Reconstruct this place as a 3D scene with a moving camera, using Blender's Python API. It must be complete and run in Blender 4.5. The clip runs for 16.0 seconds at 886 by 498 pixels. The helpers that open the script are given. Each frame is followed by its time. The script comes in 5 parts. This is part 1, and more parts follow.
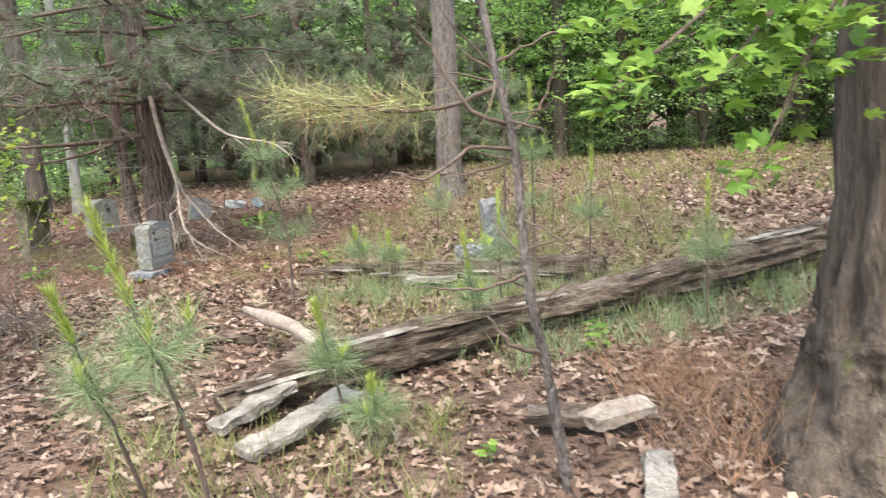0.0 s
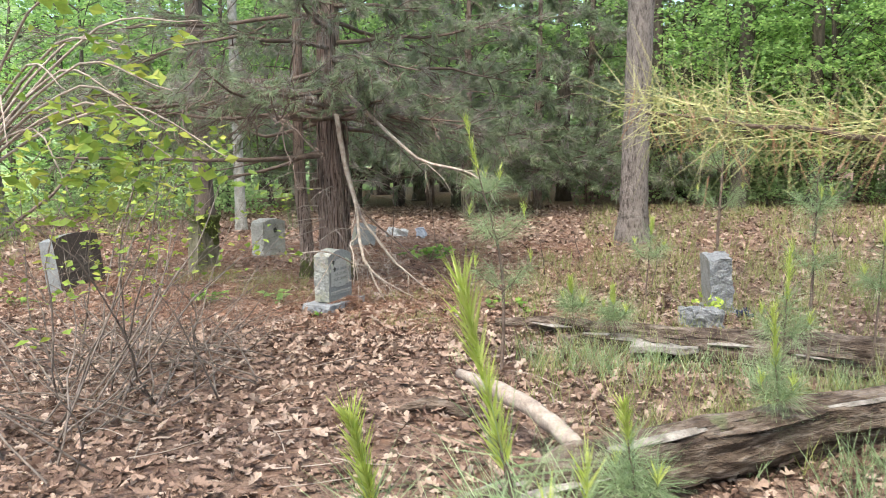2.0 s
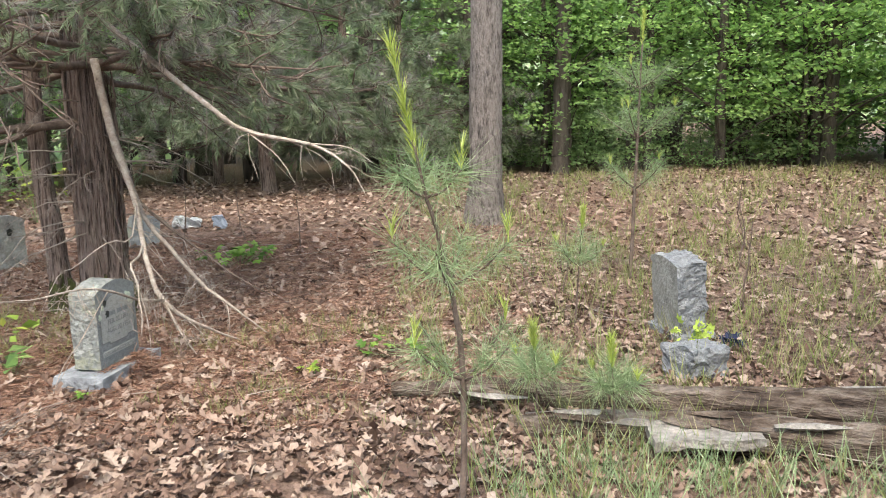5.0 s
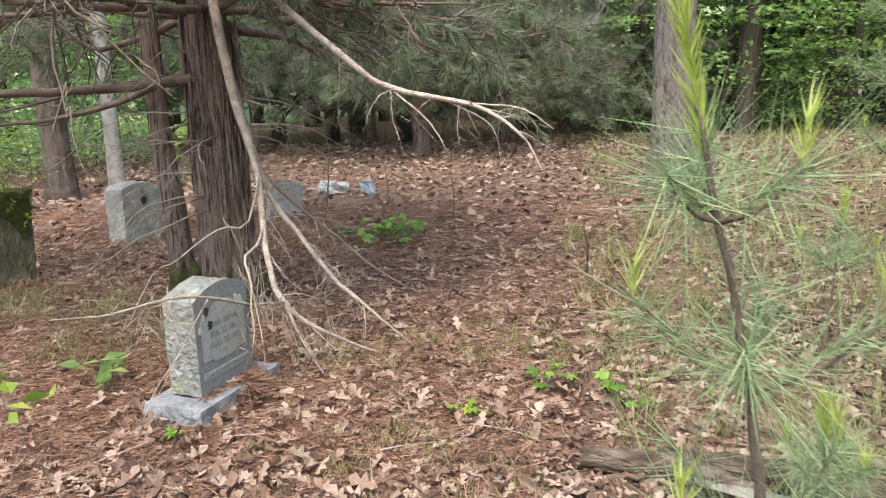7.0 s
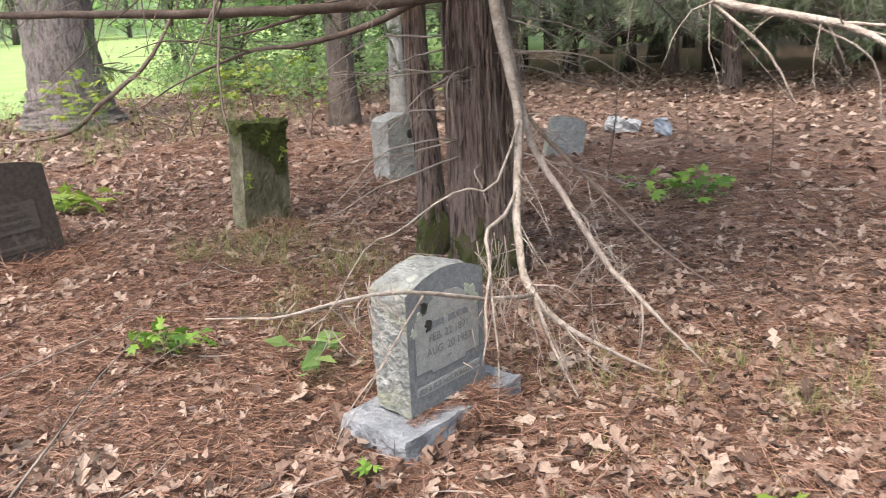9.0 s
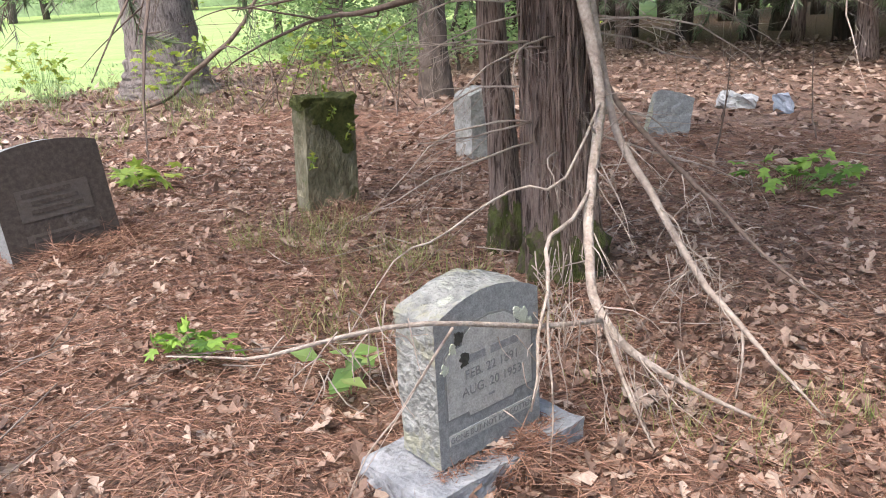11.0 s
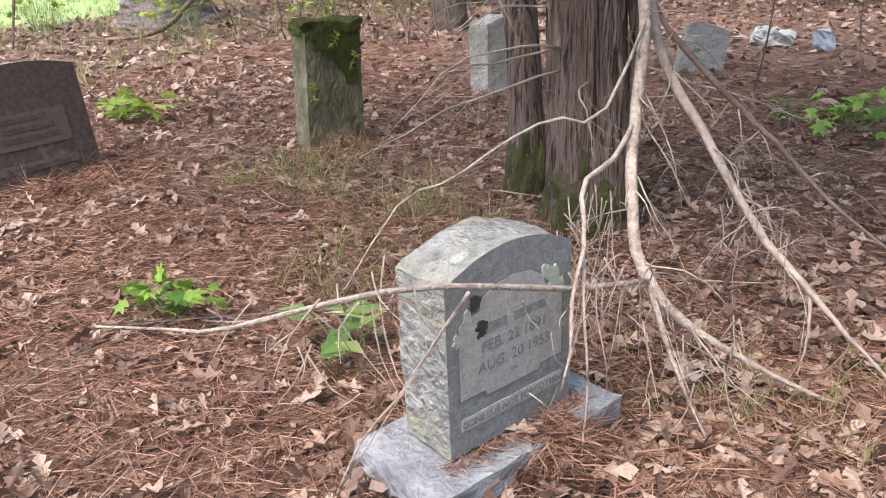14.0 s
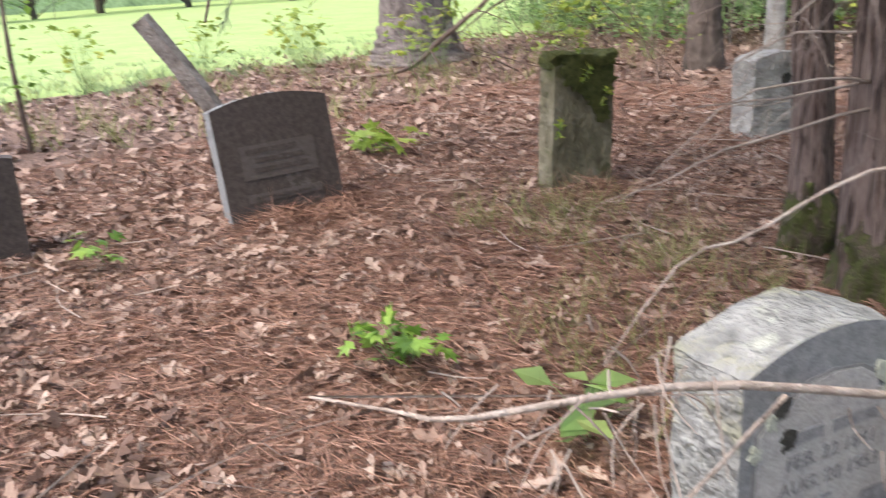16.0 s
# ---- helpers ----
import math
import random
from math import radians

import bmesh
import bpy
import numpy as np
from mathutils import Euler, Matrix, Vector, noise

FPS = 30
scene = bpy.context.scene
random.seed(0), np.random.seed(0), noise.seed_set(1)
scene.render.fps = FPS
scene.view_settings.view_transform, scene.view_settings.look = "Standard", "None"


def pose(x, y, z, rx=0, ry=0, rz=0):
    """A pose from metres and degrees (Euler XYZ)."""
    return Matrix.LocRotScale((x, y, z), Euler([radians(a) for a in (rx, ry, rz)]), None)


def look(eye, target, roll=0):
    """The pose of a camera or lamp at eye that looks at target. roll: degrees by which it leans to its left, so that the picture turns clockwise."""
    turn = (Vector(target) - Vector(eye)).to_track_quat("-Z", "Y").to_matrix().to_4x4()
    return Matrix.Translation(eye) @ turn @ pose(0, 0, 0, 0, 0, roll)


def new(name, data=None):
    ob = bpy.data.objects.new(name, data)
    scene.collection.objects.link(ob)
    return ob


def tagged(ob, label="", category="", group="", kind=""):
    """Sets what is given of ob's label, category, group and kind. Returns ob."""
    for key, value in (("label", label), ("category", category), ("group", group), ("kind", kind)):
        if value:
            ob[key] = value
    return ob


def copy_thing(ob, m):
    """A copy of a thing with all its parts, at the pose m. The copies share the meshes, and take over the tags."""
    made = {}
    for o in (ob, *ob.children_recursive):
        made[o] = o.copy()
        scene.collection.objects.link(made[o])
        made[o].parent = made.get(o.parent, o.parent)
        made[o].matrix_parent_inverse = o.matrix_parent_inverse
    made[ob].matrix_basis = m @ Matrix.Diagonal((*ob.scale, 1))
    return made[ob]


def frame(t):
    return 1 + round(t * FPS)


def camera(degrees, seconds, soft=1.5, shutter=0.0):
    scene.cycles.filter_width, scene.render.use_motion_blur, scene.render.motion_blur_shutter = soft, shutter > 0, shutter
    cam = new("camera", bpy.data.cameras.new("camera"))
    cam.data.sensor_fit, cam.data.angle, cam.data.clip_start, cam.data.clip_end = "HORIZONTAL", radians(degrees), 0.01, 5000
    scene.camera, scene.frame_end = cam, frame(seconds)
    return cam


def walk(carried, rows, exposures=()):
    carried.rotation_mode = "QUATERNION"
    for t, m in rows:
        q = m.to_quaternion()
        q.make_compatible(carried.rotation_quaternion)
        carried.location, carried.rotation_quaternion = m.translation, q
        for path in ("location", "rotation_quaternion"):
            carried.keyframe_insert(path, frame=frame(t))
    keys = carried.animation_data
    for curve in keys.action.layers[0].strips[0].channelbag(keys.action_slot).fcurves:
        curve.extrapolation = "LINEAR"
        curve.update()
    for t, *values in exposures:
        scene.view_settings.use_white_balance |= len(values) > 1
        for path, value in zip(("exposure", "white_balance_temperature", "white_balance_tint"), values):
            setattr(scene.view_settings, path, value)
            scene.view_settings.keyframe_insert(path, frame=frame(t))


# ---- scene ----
cam = camera(57.0, 16.0, soft=0.95, shutter=0.3)
PATH = [
    (0.00, pose(0.000, 0.000, 1.500, 80.60, 4.00, -0.70)),
    (0.50, pose(-0.219, 0.178, 1.493, 81.90, 2.70, 2.80)),
    (1.00, pose(-0.500, 0.397, 1.514, 82.00, 1.10, 4.10)),
    (1.50, pose(-0.651, 0.699, 1.507, 83.40, 0.70, 7.50)),
    (2.00, pose(-0.795, 1.069, 1.500, 83.30, 0.70, 8.80)),
    (2.50, pose(-0.952, 1.480, 1.500, 81.90, 0.40, 5.80)),
    (3.00, pose(-1.123, 1.932, 1.486, 81.60, 0.40, 3.20)),
    (5.50, pose(-1.630, 4.151, 1.500, 80.40, 1.40, -7.40)),
    (6.00, pose(-1.623, 4.466, 1.507, 80.00, 1.70, -1.50)),
    (6.50, pose(-1.651, 4.836, 1.493, 78.60, 1.60, 0.20)),
    (7.00, pose(-1.692, 5.137, 1.473, 77.90, 2.00, 4.00)),
    (7.50, pose(-1.733, 5.494, 1.473, 76.80, 1.90, 4.90)),
    (8.00, pose(-1.849, 5.822, 1.459, 76.60, 2.40, 7.60)),
    (8.50, pose(-1.904, 6.055, 1.418, 75.50, 2.80, 16.90)),
    (9.00, pose(-1.884, 6.281, 1.418, 73.70, 2.50, 24.30)),
    (11.50, pose(-2.008, 6.936, 1.353, 71.59, 2.91, 32.40)),
    (12.00, pose(-2.052, 6.998, 1.325, 70.79, 2.80, 33.15)),
    (12.50, pose(-2.083, 7.049, 1.313, 70.15, 2.76, 33.39)),
    (13.00, pose(-2.130, 7.095, 1.290, 69.42, 2.73, 33.68)),
    (13.50, pose(-2.161, 7.144, 1.272, 68.80, 2.37, 33.14)),
    (14.00, pose(-2.194, 7.194, 1.251, 67.93, 2.26, 32.80)),
    (14.50, pose(-2.238, 7.229, 1.240, 67.84, 1.89, 33.66)),
    (15.00, pose(-2.287, 7.270, 1.224, 67.55, 1.40, 34.63)),
    (15.50, pose(-2.359, 7.325, 1.201, 68.22, 2.05, 39.13)),
    (16.00, pose(-2.477, 7.405, 1.166, 71.61, 3.70, 48.91)),
]
walk(cam, PATH, [(0.0, 1.5, 6800, 4), (6.0, 1.42, 6800, 5), (9.0, 1.44, 6800, 10), (11.0, 1.52, 6650, 13), (16.0, 1.4, 6650, 14)])

# ---------------------------------------------------------------- world and light
world = bpy.data.worlds.new("overcast_sky")
scene.world = world
world.use_nodes = True
wn = world.node_tree.nodes
sky = wn.new("ShaderNodeTexSky")
sky.sky_type = "NISHITA"
sky.sun_disc = False
sky.sun_elevation = radians(60)
sky.sun_rotation = radians(190)
sky.air_density, sky.dust_density, sky.ozone_density = 1.0, 3.0, 1.0
world.node_tree.links.new(sky.outputs[0], wn["Background"].inputs[0])
wn["Background"].inputs[1].default_value = 0.185
sun = new("sun", bpy.data.lights.new("sun", "SUN"))
sun.data.energy, sun.data.angle, sun.data.color = 1.35, radians(24), (1.0, 0.94, 0.84)
sun.matrix_basis = look((6 * math.cos(radians(-100)), 6 * math.sin(radians(-100)), 10.4), (0, 0, 0))


# ---------------------------------------------------------------- materials
def ramp_node(nt, cols):
    r = nt.nodes.new("ShaderNodeValToRGB")
    e = r.color_ramp.elements
    while len(e) < len(cols):
        e.new(0.5)
    for i, c in enumerate(cols):
        e[i].position = i / max(1, len(cols) - 1)
        e[i].color = (*c, 1)
    return r


def material(name, cols, scale=8.0, stretch=(1, 1, 1), rough=0.85, bump=0.3, source="noise", fine=6.0,
             blotch=None, blotch_scale=2.0, blotch_at=0.55, through_light=0.0, spec=0.3, detail=6, moss=None):
    """Noise-driven colour with a finer second grain, optional blotches of another colour, bump and light passing through."""
    m = bpy.data.materials.new(name)
    m.use_nodes = True
    nt = m.node_tree
    n, ln = nt.nodes, nt.links
    b = n["Principled BSDF"]
    b.inputs["Roughness"].default_value = rough
    b.inputs["Specular IOR Level"].default_value = spec
    tc = n.new("ShaderNodeTexCoord")
    mp = n.new("ShaderNodeMapping")
    mp.inputs["Scale"].default_value = stretch
    ln.new(tc.outputs["Object"], mp.inputs[0])
    nz = n.new("ShaderNodeTexNoise")
    nz.inputs["Scale"].default_value = scale
    nz.inputs["Detail"].default_value = detail
    nz.inputs["Roughness"].default_value = 0.65
    ln.new(mp.outputs[0], nz.inputs["Vector"])
    spread = n.new("ShaderNodeMapRange")
    spread.inputs[1].default_value, spread.inputs[2].default_value = 0.28, 0.72
    r = ramp_node(nt, cols)
    if source == "noise":
        ln.new(nz.outputs[0], spread.inputs[0])
        ln.new(spread.outputs[0], r.inputs[0])
    else:
        geo = n.new("ShaderNodeNewGeometry")
        mix = n.new("ShaderNodeMath")
        mix.operation = "MULTIPLY_ADD"
        ln.new(nz.outputs[0], mix.inputs[0])
        mix.inputs[1].default_value = 0.3
        sub = n.new("ShaderNodeMath")
        sub.operation = "MULTIPLY_ADD"
        ln.new(geo.outputs["Random Per Island"], sub.inputs[0])
        sub.inputs[1].default_value, sub.inputs[2].default_value = 1.0, -0.15
        ln.new(sub.outputs[0], mix.inputs[2])
        ln.new(mix.outputs[0], r.inputs[0])
    col = r.outputs[0]
    fn = n.new("ShaderNodeTexNoise")
    fn.inputs["Scale"].default_value = scale * fine
    fn.inputs["Detail"].default_value = 4
    ln.new(mp.outputs[0], fn.inputs["Vector"])
    hs = n.new("ShaderNodeHueSaturation")
    fr = n.new("ShaderNodeMapRange")
    fr.inputs[3].default_value, fr.inputs[4].default_value = 0.62, 1.38
    ln.new(fn.outputs[0], fr.inputs[0])
    ln.new(fr.outputs[0], hs.inputs["Value"])
    ln.new(col, hs.inputs["Color"])
    col = hs.outputs[0]
    for patch, pscale, at in ((blotch, blotch_scale, blotch_at), (moss, 5.0, 0.5)):
        if patch is None:
            continue
        bn = n.new("ShaderNodeTexNoise")
        bn.inputs["Scale"].default_value = pscale
        bn.inputs["Detail"].default_value = 8
        bn.inputs["Roughness"].default_value = 0.7
        ln.new(tc.outputs["Object"], bn.inputs["Vector"])
        br = n.new("ShaderNodeMapRange")
        br.inputs[1].default_value, br.inputs[2].default_value = at, at + 0.07
        ln.new(bn.outputs[0], br.inputs[0])
        mx = n.new("ShaderNodeMix")
        mx.data_type = "RGBA"
        ln.new(br.outputs[0], mx.inputs[0])
        ln.new(col, mx.inputs[6])
        mx.inputs[7].default_value = (*patch, 1)
        col = mx.outputs[2]
    ln.new(col, b.inputs["Base Color"])
    if bump:
        add = n.new("ShaderNodeMath")
        ln.new(nz.outputs[0], add.inputs[0])
        ln.new(fn.outputs[0], add.inputs[1])
        bp = n.new("ShaderNodeBump")
        bp.inputs["Strength"].default_value = bump
        bp.inputs["Distance"].default_value = 0.03
        ln.new(add.outputs[0], bp.inputs["Height"])
        ln.new(bp.outputs[0], b.inputs["Normal"])
    if through_light:
        tr = n.new("ShaderNodeBsdfTranslucent")
        ln.new(col, tr.inputs[0])
        ms = n.new("ShaderNodeMixShader")
        ms.inputs[0].default_value = through_light
        ln.new(b.outputs[0], ms.inputs[1])
        ln.new(tr.outputs[0], ms.inputs[2])
        ln.new(ms.outputs[0], n["Material Output"].inputs[0])
    return m


SOIL = material("leaf_mould", [(0.03, 0.019, 0.014), (0.14, 0.087, 0.065), (0.29, 0.195, 0.15), (0.07, 0.042, 0.031)], 30, bump=0.8,
                fine=5, blotch=(0.20, 0.115, 0.08), blotch_scale=2.4, blotch_at=0.56)
LITTER = material("dry_oak_leaf", [(0.06, 0.034, 0.024), (0.165, 0.10, 0.074), (0.29, 0.198, 0.152), (0.45, 0.35, 0.285), (0.31, 0.208, 0.158), (0.11, 0.063, 0.046)],
                  20, source="island", bump=0.15, rough=0.7, through_light=0.12, spec=0.4)
STRAW = material("pine_straw", [(0.075, 0.034, 0.022), (0.22, 0.112, 0.075), (0.42, 0.26, 0.19), (0.16, 0.075, 0.05)], 10, source="island", bump=0, rough=0.6)
LAWN = material("mown_grass", [(0.21, 0.30, 0.09), (0.27, 0.37, 0.13), (0.31, 0.38, 0.15)], 0.9, bump=0.2, fine=9)
CEDAR_BARK = material("cedar_bark", [(0.022, 0.014, 0.011), (0.17, 0.11, 0.088), (0.37, 0.28, 0.24), (0.05, 0.032, 0.026), (0.24, 0.16, 0.13)], 13,
                      (3.2, 3.2, 0.16), bump=1.0, fine=4)
CEDAR_MOSS = material("mossy_bark", [(0.05, 0.055, 0.018), (0.09, 0.105, 0.028), (0.10, 0.08, 0.055), (0.16, 0.115, 0.09)], 12, (2, 2, 0.7), bump=0.9)
PINE_BARK = material("pine_bark", [(0.045, 0.038, 0.035), (0.16, 0.135, 0.125), (0.27, 0.235, 0.22), (0.10, 0.078, 0.07)], 13,
                     (1.5, 1.5, 0.45), bump=1.0, fine=4)
OAK_BARK = material("oak_bark", [(0.045, 0.034, 0.027), (0.13, 0.10, 0.08), (0.22, 0.175, 0.145)], 10, (1.6, 1.6, 0.3), bump=1.0, fine=5,
                    blotch=(0.13, 0.13, 0.06), blotch_scale=3, blotch_at=0.6)
# darker bark for woodland trunks: the wood's shade is in the colour
SHADED_BARK = material("shaded_bark", [(0.035, 0.028, 0.024), (0.10, 0.08, 0.068), (0.16, 0.13, 0.11)], 8, (1.5, 1.5, 0.3), bump=0.8)
DEAD_WOOD = material("bleached_dead_wood", [(0.20, 0.15, 0.12), (0.40, 0.33, 0.28), (0.55, 0.48, 0.42)], 16, (1, 1, 1), bump=0.5, fine=5)
TWIG = material("grey_twig", [(0.17, 0.13, 0.11), (0.33, 0.27, 0.23), (0.45, 0.39, 0.34)], 12, bump=0.2)
BRUSH_TWIG = material("brown_grey_twig", [(0.09, 0.07, 0.06), (0.18, 0.145, 0.125), (0.30, 0.255, 0.225)], 12, bump=0.2)
DARK_TWIG = material("brown_twig", [(0.07, 0.05, 0.04), (0.15, 0.11, 0.09), (0.21, 0.16, 0.13)], 12, bump=0.2)
ROT = material("rotten_log", [(0.016, 0.010, 0.008), (0.06, 0.040, 0.030), (0.13, 0.095, 0.073), (0.23, 0.185, 0.155), (0.045, 0.032, 0.025)], 9, (0.6, 0.8, 3.2), bump=1.0,
               fine=5, blotch=(0.14, 0.14, 0.08), blotch_scale=4, blotch_at=0.6)
GREY_WOOD = material("weathered_board", [(0.11, 0.092, 0.078), (0.28, 0.25, 0.225), (0.45, 0.42, 0.385)], 9, (1, 1, 1), bump=0.7, fine=6)
GRANITE = material("grey_granite", [(0.15, 0.157, 0.16), (0.22, 0.227, 0.23), (0.30, 0.305, 0.305)], 60, bump=0.15, fine=4, rough=0.7)
ROUGH_GRANITE = material("rough_granite_with_lichen", [(0.17, 0.175, 0.165), (0.28, 0.285, 0.27), (0.40, 0.405, 0.385)], 16, bump=0.9, fine=2.5,
                         blotch=(0.43, 0.45, 0.39), blotch_scale=9, blotch_at=0.56, moss=(0.30, 0.30, 0.23))
BASE_GRANITE = material("blue_grey_granite", [(0.17, 0.18, 0.195), (0.26, 0.27, 0.29), (0.35, 0.36, 0.375)], 10, bump=0.6, fine=5,
                        blotch=(0.42, 0.43, 0.42), blotch_scale=7, blotch_at=0.6)
ROUGH_STONE = material("rough_hewn_granite", [(0.15, 0.153, 0.16), (0.235, 0.24, 0.25), (0.33, 0.335, 0.345)], 14, bump=0.9, fine=3,
                       blotch=(0.24, 0.25, 0.25), blotch_scale=6, blotch_at=0.58)
PALE_PANEL = material("pale_cut_panel", [(0.29, 0.285, 0.27), (0.37, 0.365, 0.345), (0.44, 0.435, 0.41)], 45, bump=0.2, fine=4)
INCISED = material("incised_letter", [(0.15, 0.15, 0.148), (0.22, 0.22, 0.215)], 60, bump=0)
# black lichen, and also the painted shade of the concrete marker's hole
STAIN_HOLE_SHADE = material("black_lichen_and_hole_shade", [(0.025, 0.025, 0.023), (0.07, 0.07, 0.06)], 50, bump=0.5)
LICHEN = material("pale_lichen", [(0.40, 0.44, 0.36), (0.55, 0.58, 0.48)], 50, bump=0.6)
DARK_GRANITE = material("dark_granite", [(0.040, 0.032, 0.028), (0.064, 0.052, 0.046), (0.092, 0.077, 0.068)], 40, bump=0.15, rough=0.75,
                        blotch=(0.14, 0.13, 0.12), blotch_scale=3, blotch_at=0.62)
DARK_PANEL = material("dull_etched_panel", [(0.075, 0.064, 0.057), (0.11, 0.095, 0.086)], 40, bump=0.2)
MOSSY_STONE = material("mossy_old_stone", [(0.085, 0.075, 0.045), (0.17, 0.155, 0.10), (0.28, 0.26, 0.19)], 9, (1, 1, 0.5), bump=0.7,
                       blotch=(0.10, 0.105, 0.045), blotch_scale=4, blotch_at=0.54)
MOSS = material("moss_cushion", [(0.04, 0.05, 0.012), (0.10, 0.115, 0.03), (0.15, 0.15, 0.05)], 30, bump=1.0)
CONCRETE = material("old_concrete", [(0.22, 0.21, 0.19), (0.36, 0.35, 0.32), (0.47, 0.46, 0.43)], 8, bump=0.6,
                    blotch=(0.15, 0.145, 0.12), blotch_scale=5, blotch_at=0.6)
PALE_STONE = material("pale_marble", [(0.27, 0.28, 0.28), (0.40, 0.41, 0.415), (0.50, 0.51, 0.51)], 7, bump=0.4)
BLUE_STONE = material("bluish_fragment", [(0.22, 0.26, 0.33), (0.36, 0.40, 0.47)], 12, bump=0.4)
LEAF = material("fresh_leaf", [(0.07, 0.15, 0.02), (0.14, 0.27, 0.04), (0.24, 0.40, 0.07), (0.30, 0.44, 0.09)], 5, source="island", bump=0,
                rough=0.5, through_light=0.4, spec=0.4)
LEAF_WOOD = material("woodland_leaf", [(0.16, 0.26, 0.10), (0.26, 0.42, 0.15), (0.36, 0.55, 0.19), (0.48, 0.66, 0.24)], 1.5, source="island",
                     bump=0, rough=0.55, through_light=0.7, spec=0.35)
LEAF_DARK = material("deep_woodland_leaf", [(0.16, 0.25, 0.11), (0.28, 0.41, 0.18), (0.40, 0.54, 0.24)], 1.5, source="island", bump=0,
                     rough=0.6, through_light=0.65)
LEAF_YELLOW = material("yellow_green_leaf", [(0.16, 0.25, 0.04), (0.28, 0.38, 0.07), (0.42, 0.43, 0.09)], 5, source="island", bump=0,
                       rough=0.5, through_light=0.4)
CEDAR_LEAF = material("cedar_foliage", [(0.14, 0.18, 0.11), (0.24, 0.30, 0.18), (0.33, 0.40, 0.25), (0.35, 0.36, 0.27)], 1.2,
                      source="island", bump=0, rough=0.7, through_light=0.55)
CEDAR_DRY = material("dry_cedar_twigs", [(0.16, 0.145, 0.13), (0.28, 0.255, 0.23), (0.40, 0.37, 0.33)], 2, source="island", bump=0, rough=0.8, through_light=0.3)
NEEDLE = material("pine_needle", [(0.18, 0.26, 0.12), (0.28, 0.37, 0.19), (0.40, 0.48, 0.28)], 6, source="island", bump=0, rough=0.45,
                  through_light=0.3)
CANDLE = material("new_pine_shoot", [(0.34, 0.42, 0.08), (0.48, 0.56, 0.14), (0.58, 0.63, 0.22)], 6, source="island", bump=0, rough=0.45,
                  through_light=0.3)
DRY_NEEDLE = material("yellowing_needle", [(0.30, 0.32, 0.12), (0.44, 0.44, 0.20), (0.54, 0.48, 0.27)], 6, source="island", bump=0,
                      rough=0.5, through_light=0.25)
GRASS = material("dry_green_grass", [(0.16, 0.20, 0.06), (0.28, 0.30, 0.11), (0.40, 0.36, 0.20), (0.20, 0.28, 0.07)], 4, source="island",
                 bump=0, rough=0.6, through_light=0.3)
RED_GRASS = material("rusty_dry_grass", [(0.30, 0.15, 0.09), (0.42, 0.24, 0.15), (0.50, 0.34, 0.22)], 4, source="island", bump=0, rough=0.6,
                     through_light=0.2)
FLOWER = material("lime_artificial_petal", [(0.42, 0.55, 0.10), (0.58, 0.68, 0.16)], 20, source="island", bump=0, through_light=0.3)
NAVY = material("navy_cloth_petal", [(0.02, 0.025, 0.06), (0.05, 0.06, 0.12)], 20, source="island", bump=0.2)


# ---------------------------------------------------------------- mesh tools
rng = np.random.default_rng(7)


def mesh_of(name, v, f, mat, smooth=False, mats=None, index=None):
    """A mesh from vertex rows and a face array (all triangles or all quads)."""
    v, f = np.asarray(v, float), np.asarray(f, int)
    me = bpy.data.meshes.new(name)
    k = f.shape[1]
    me.vertices.add(len(v))
    me.vertices.foreach_set("co", v.ravel())
    me.loops.add(f.size)
    me.loops.foreach_set("vertex_index", f.ravel())
    me.polygons.add(len(f))
    me.polygons.foreach_set("loop_start", np.arange(0, f.size, k))
    me.polygons.foreach_set("loop_total", np.full(len(f), k))
    me.polygons.foreach_set("use_smooth", np.full(len(f), smooth))
    me.update(calc_edges=True)
    me.validate()
    for m in (mats or [mat]):
        me.materials.append(m)
    if index is not None:
        me.polygons.foreach_set("material_index", np.asarray(index, int))
    return me


def thing(name, loc, label, category, group=""):
    ob = new(name)
    ob.location = loc
    ob.empty_display_size = 0.1
    return tagged(ob, label, category, group)


def part(name, me, parent, label=""):
    """Links a mesh, given in world coordinates, under a thing or a part."""
    ob = new(name, me)
    ob.parent = parent
    if parent.type == "EMPTY":
        ob.matrix_parent_inverse = Matrix.Translation(-parent.location)
    if label:
        ob["label"] = label
    return ob


def solid(name, me, label, category, group="", kind=""):
    return tagged(new(name, me), label, category, group, kind)


def smooth_path(pts, n):
    """n points on a smooth curve through pts."""
    p = np.asarray(pts, float)
    q = np.vstack([2 * p[0] - p[1], p, 2 * p[-1] - p[-2]])
    out = []
    for s in np.linspace(0, len(p) - 1, n):
        i = min(int(s), len(p) - 2)
        u = s - i
        a, b, c, d = q[i:i + 4]
        out.append(0.5 * (2 * b + (c - a) * u + (2 * a - 5 * b + 4 * c - d) * u * u + (3 * b - a - 3 * c + d) * u ** 3))
    return np.array(out)


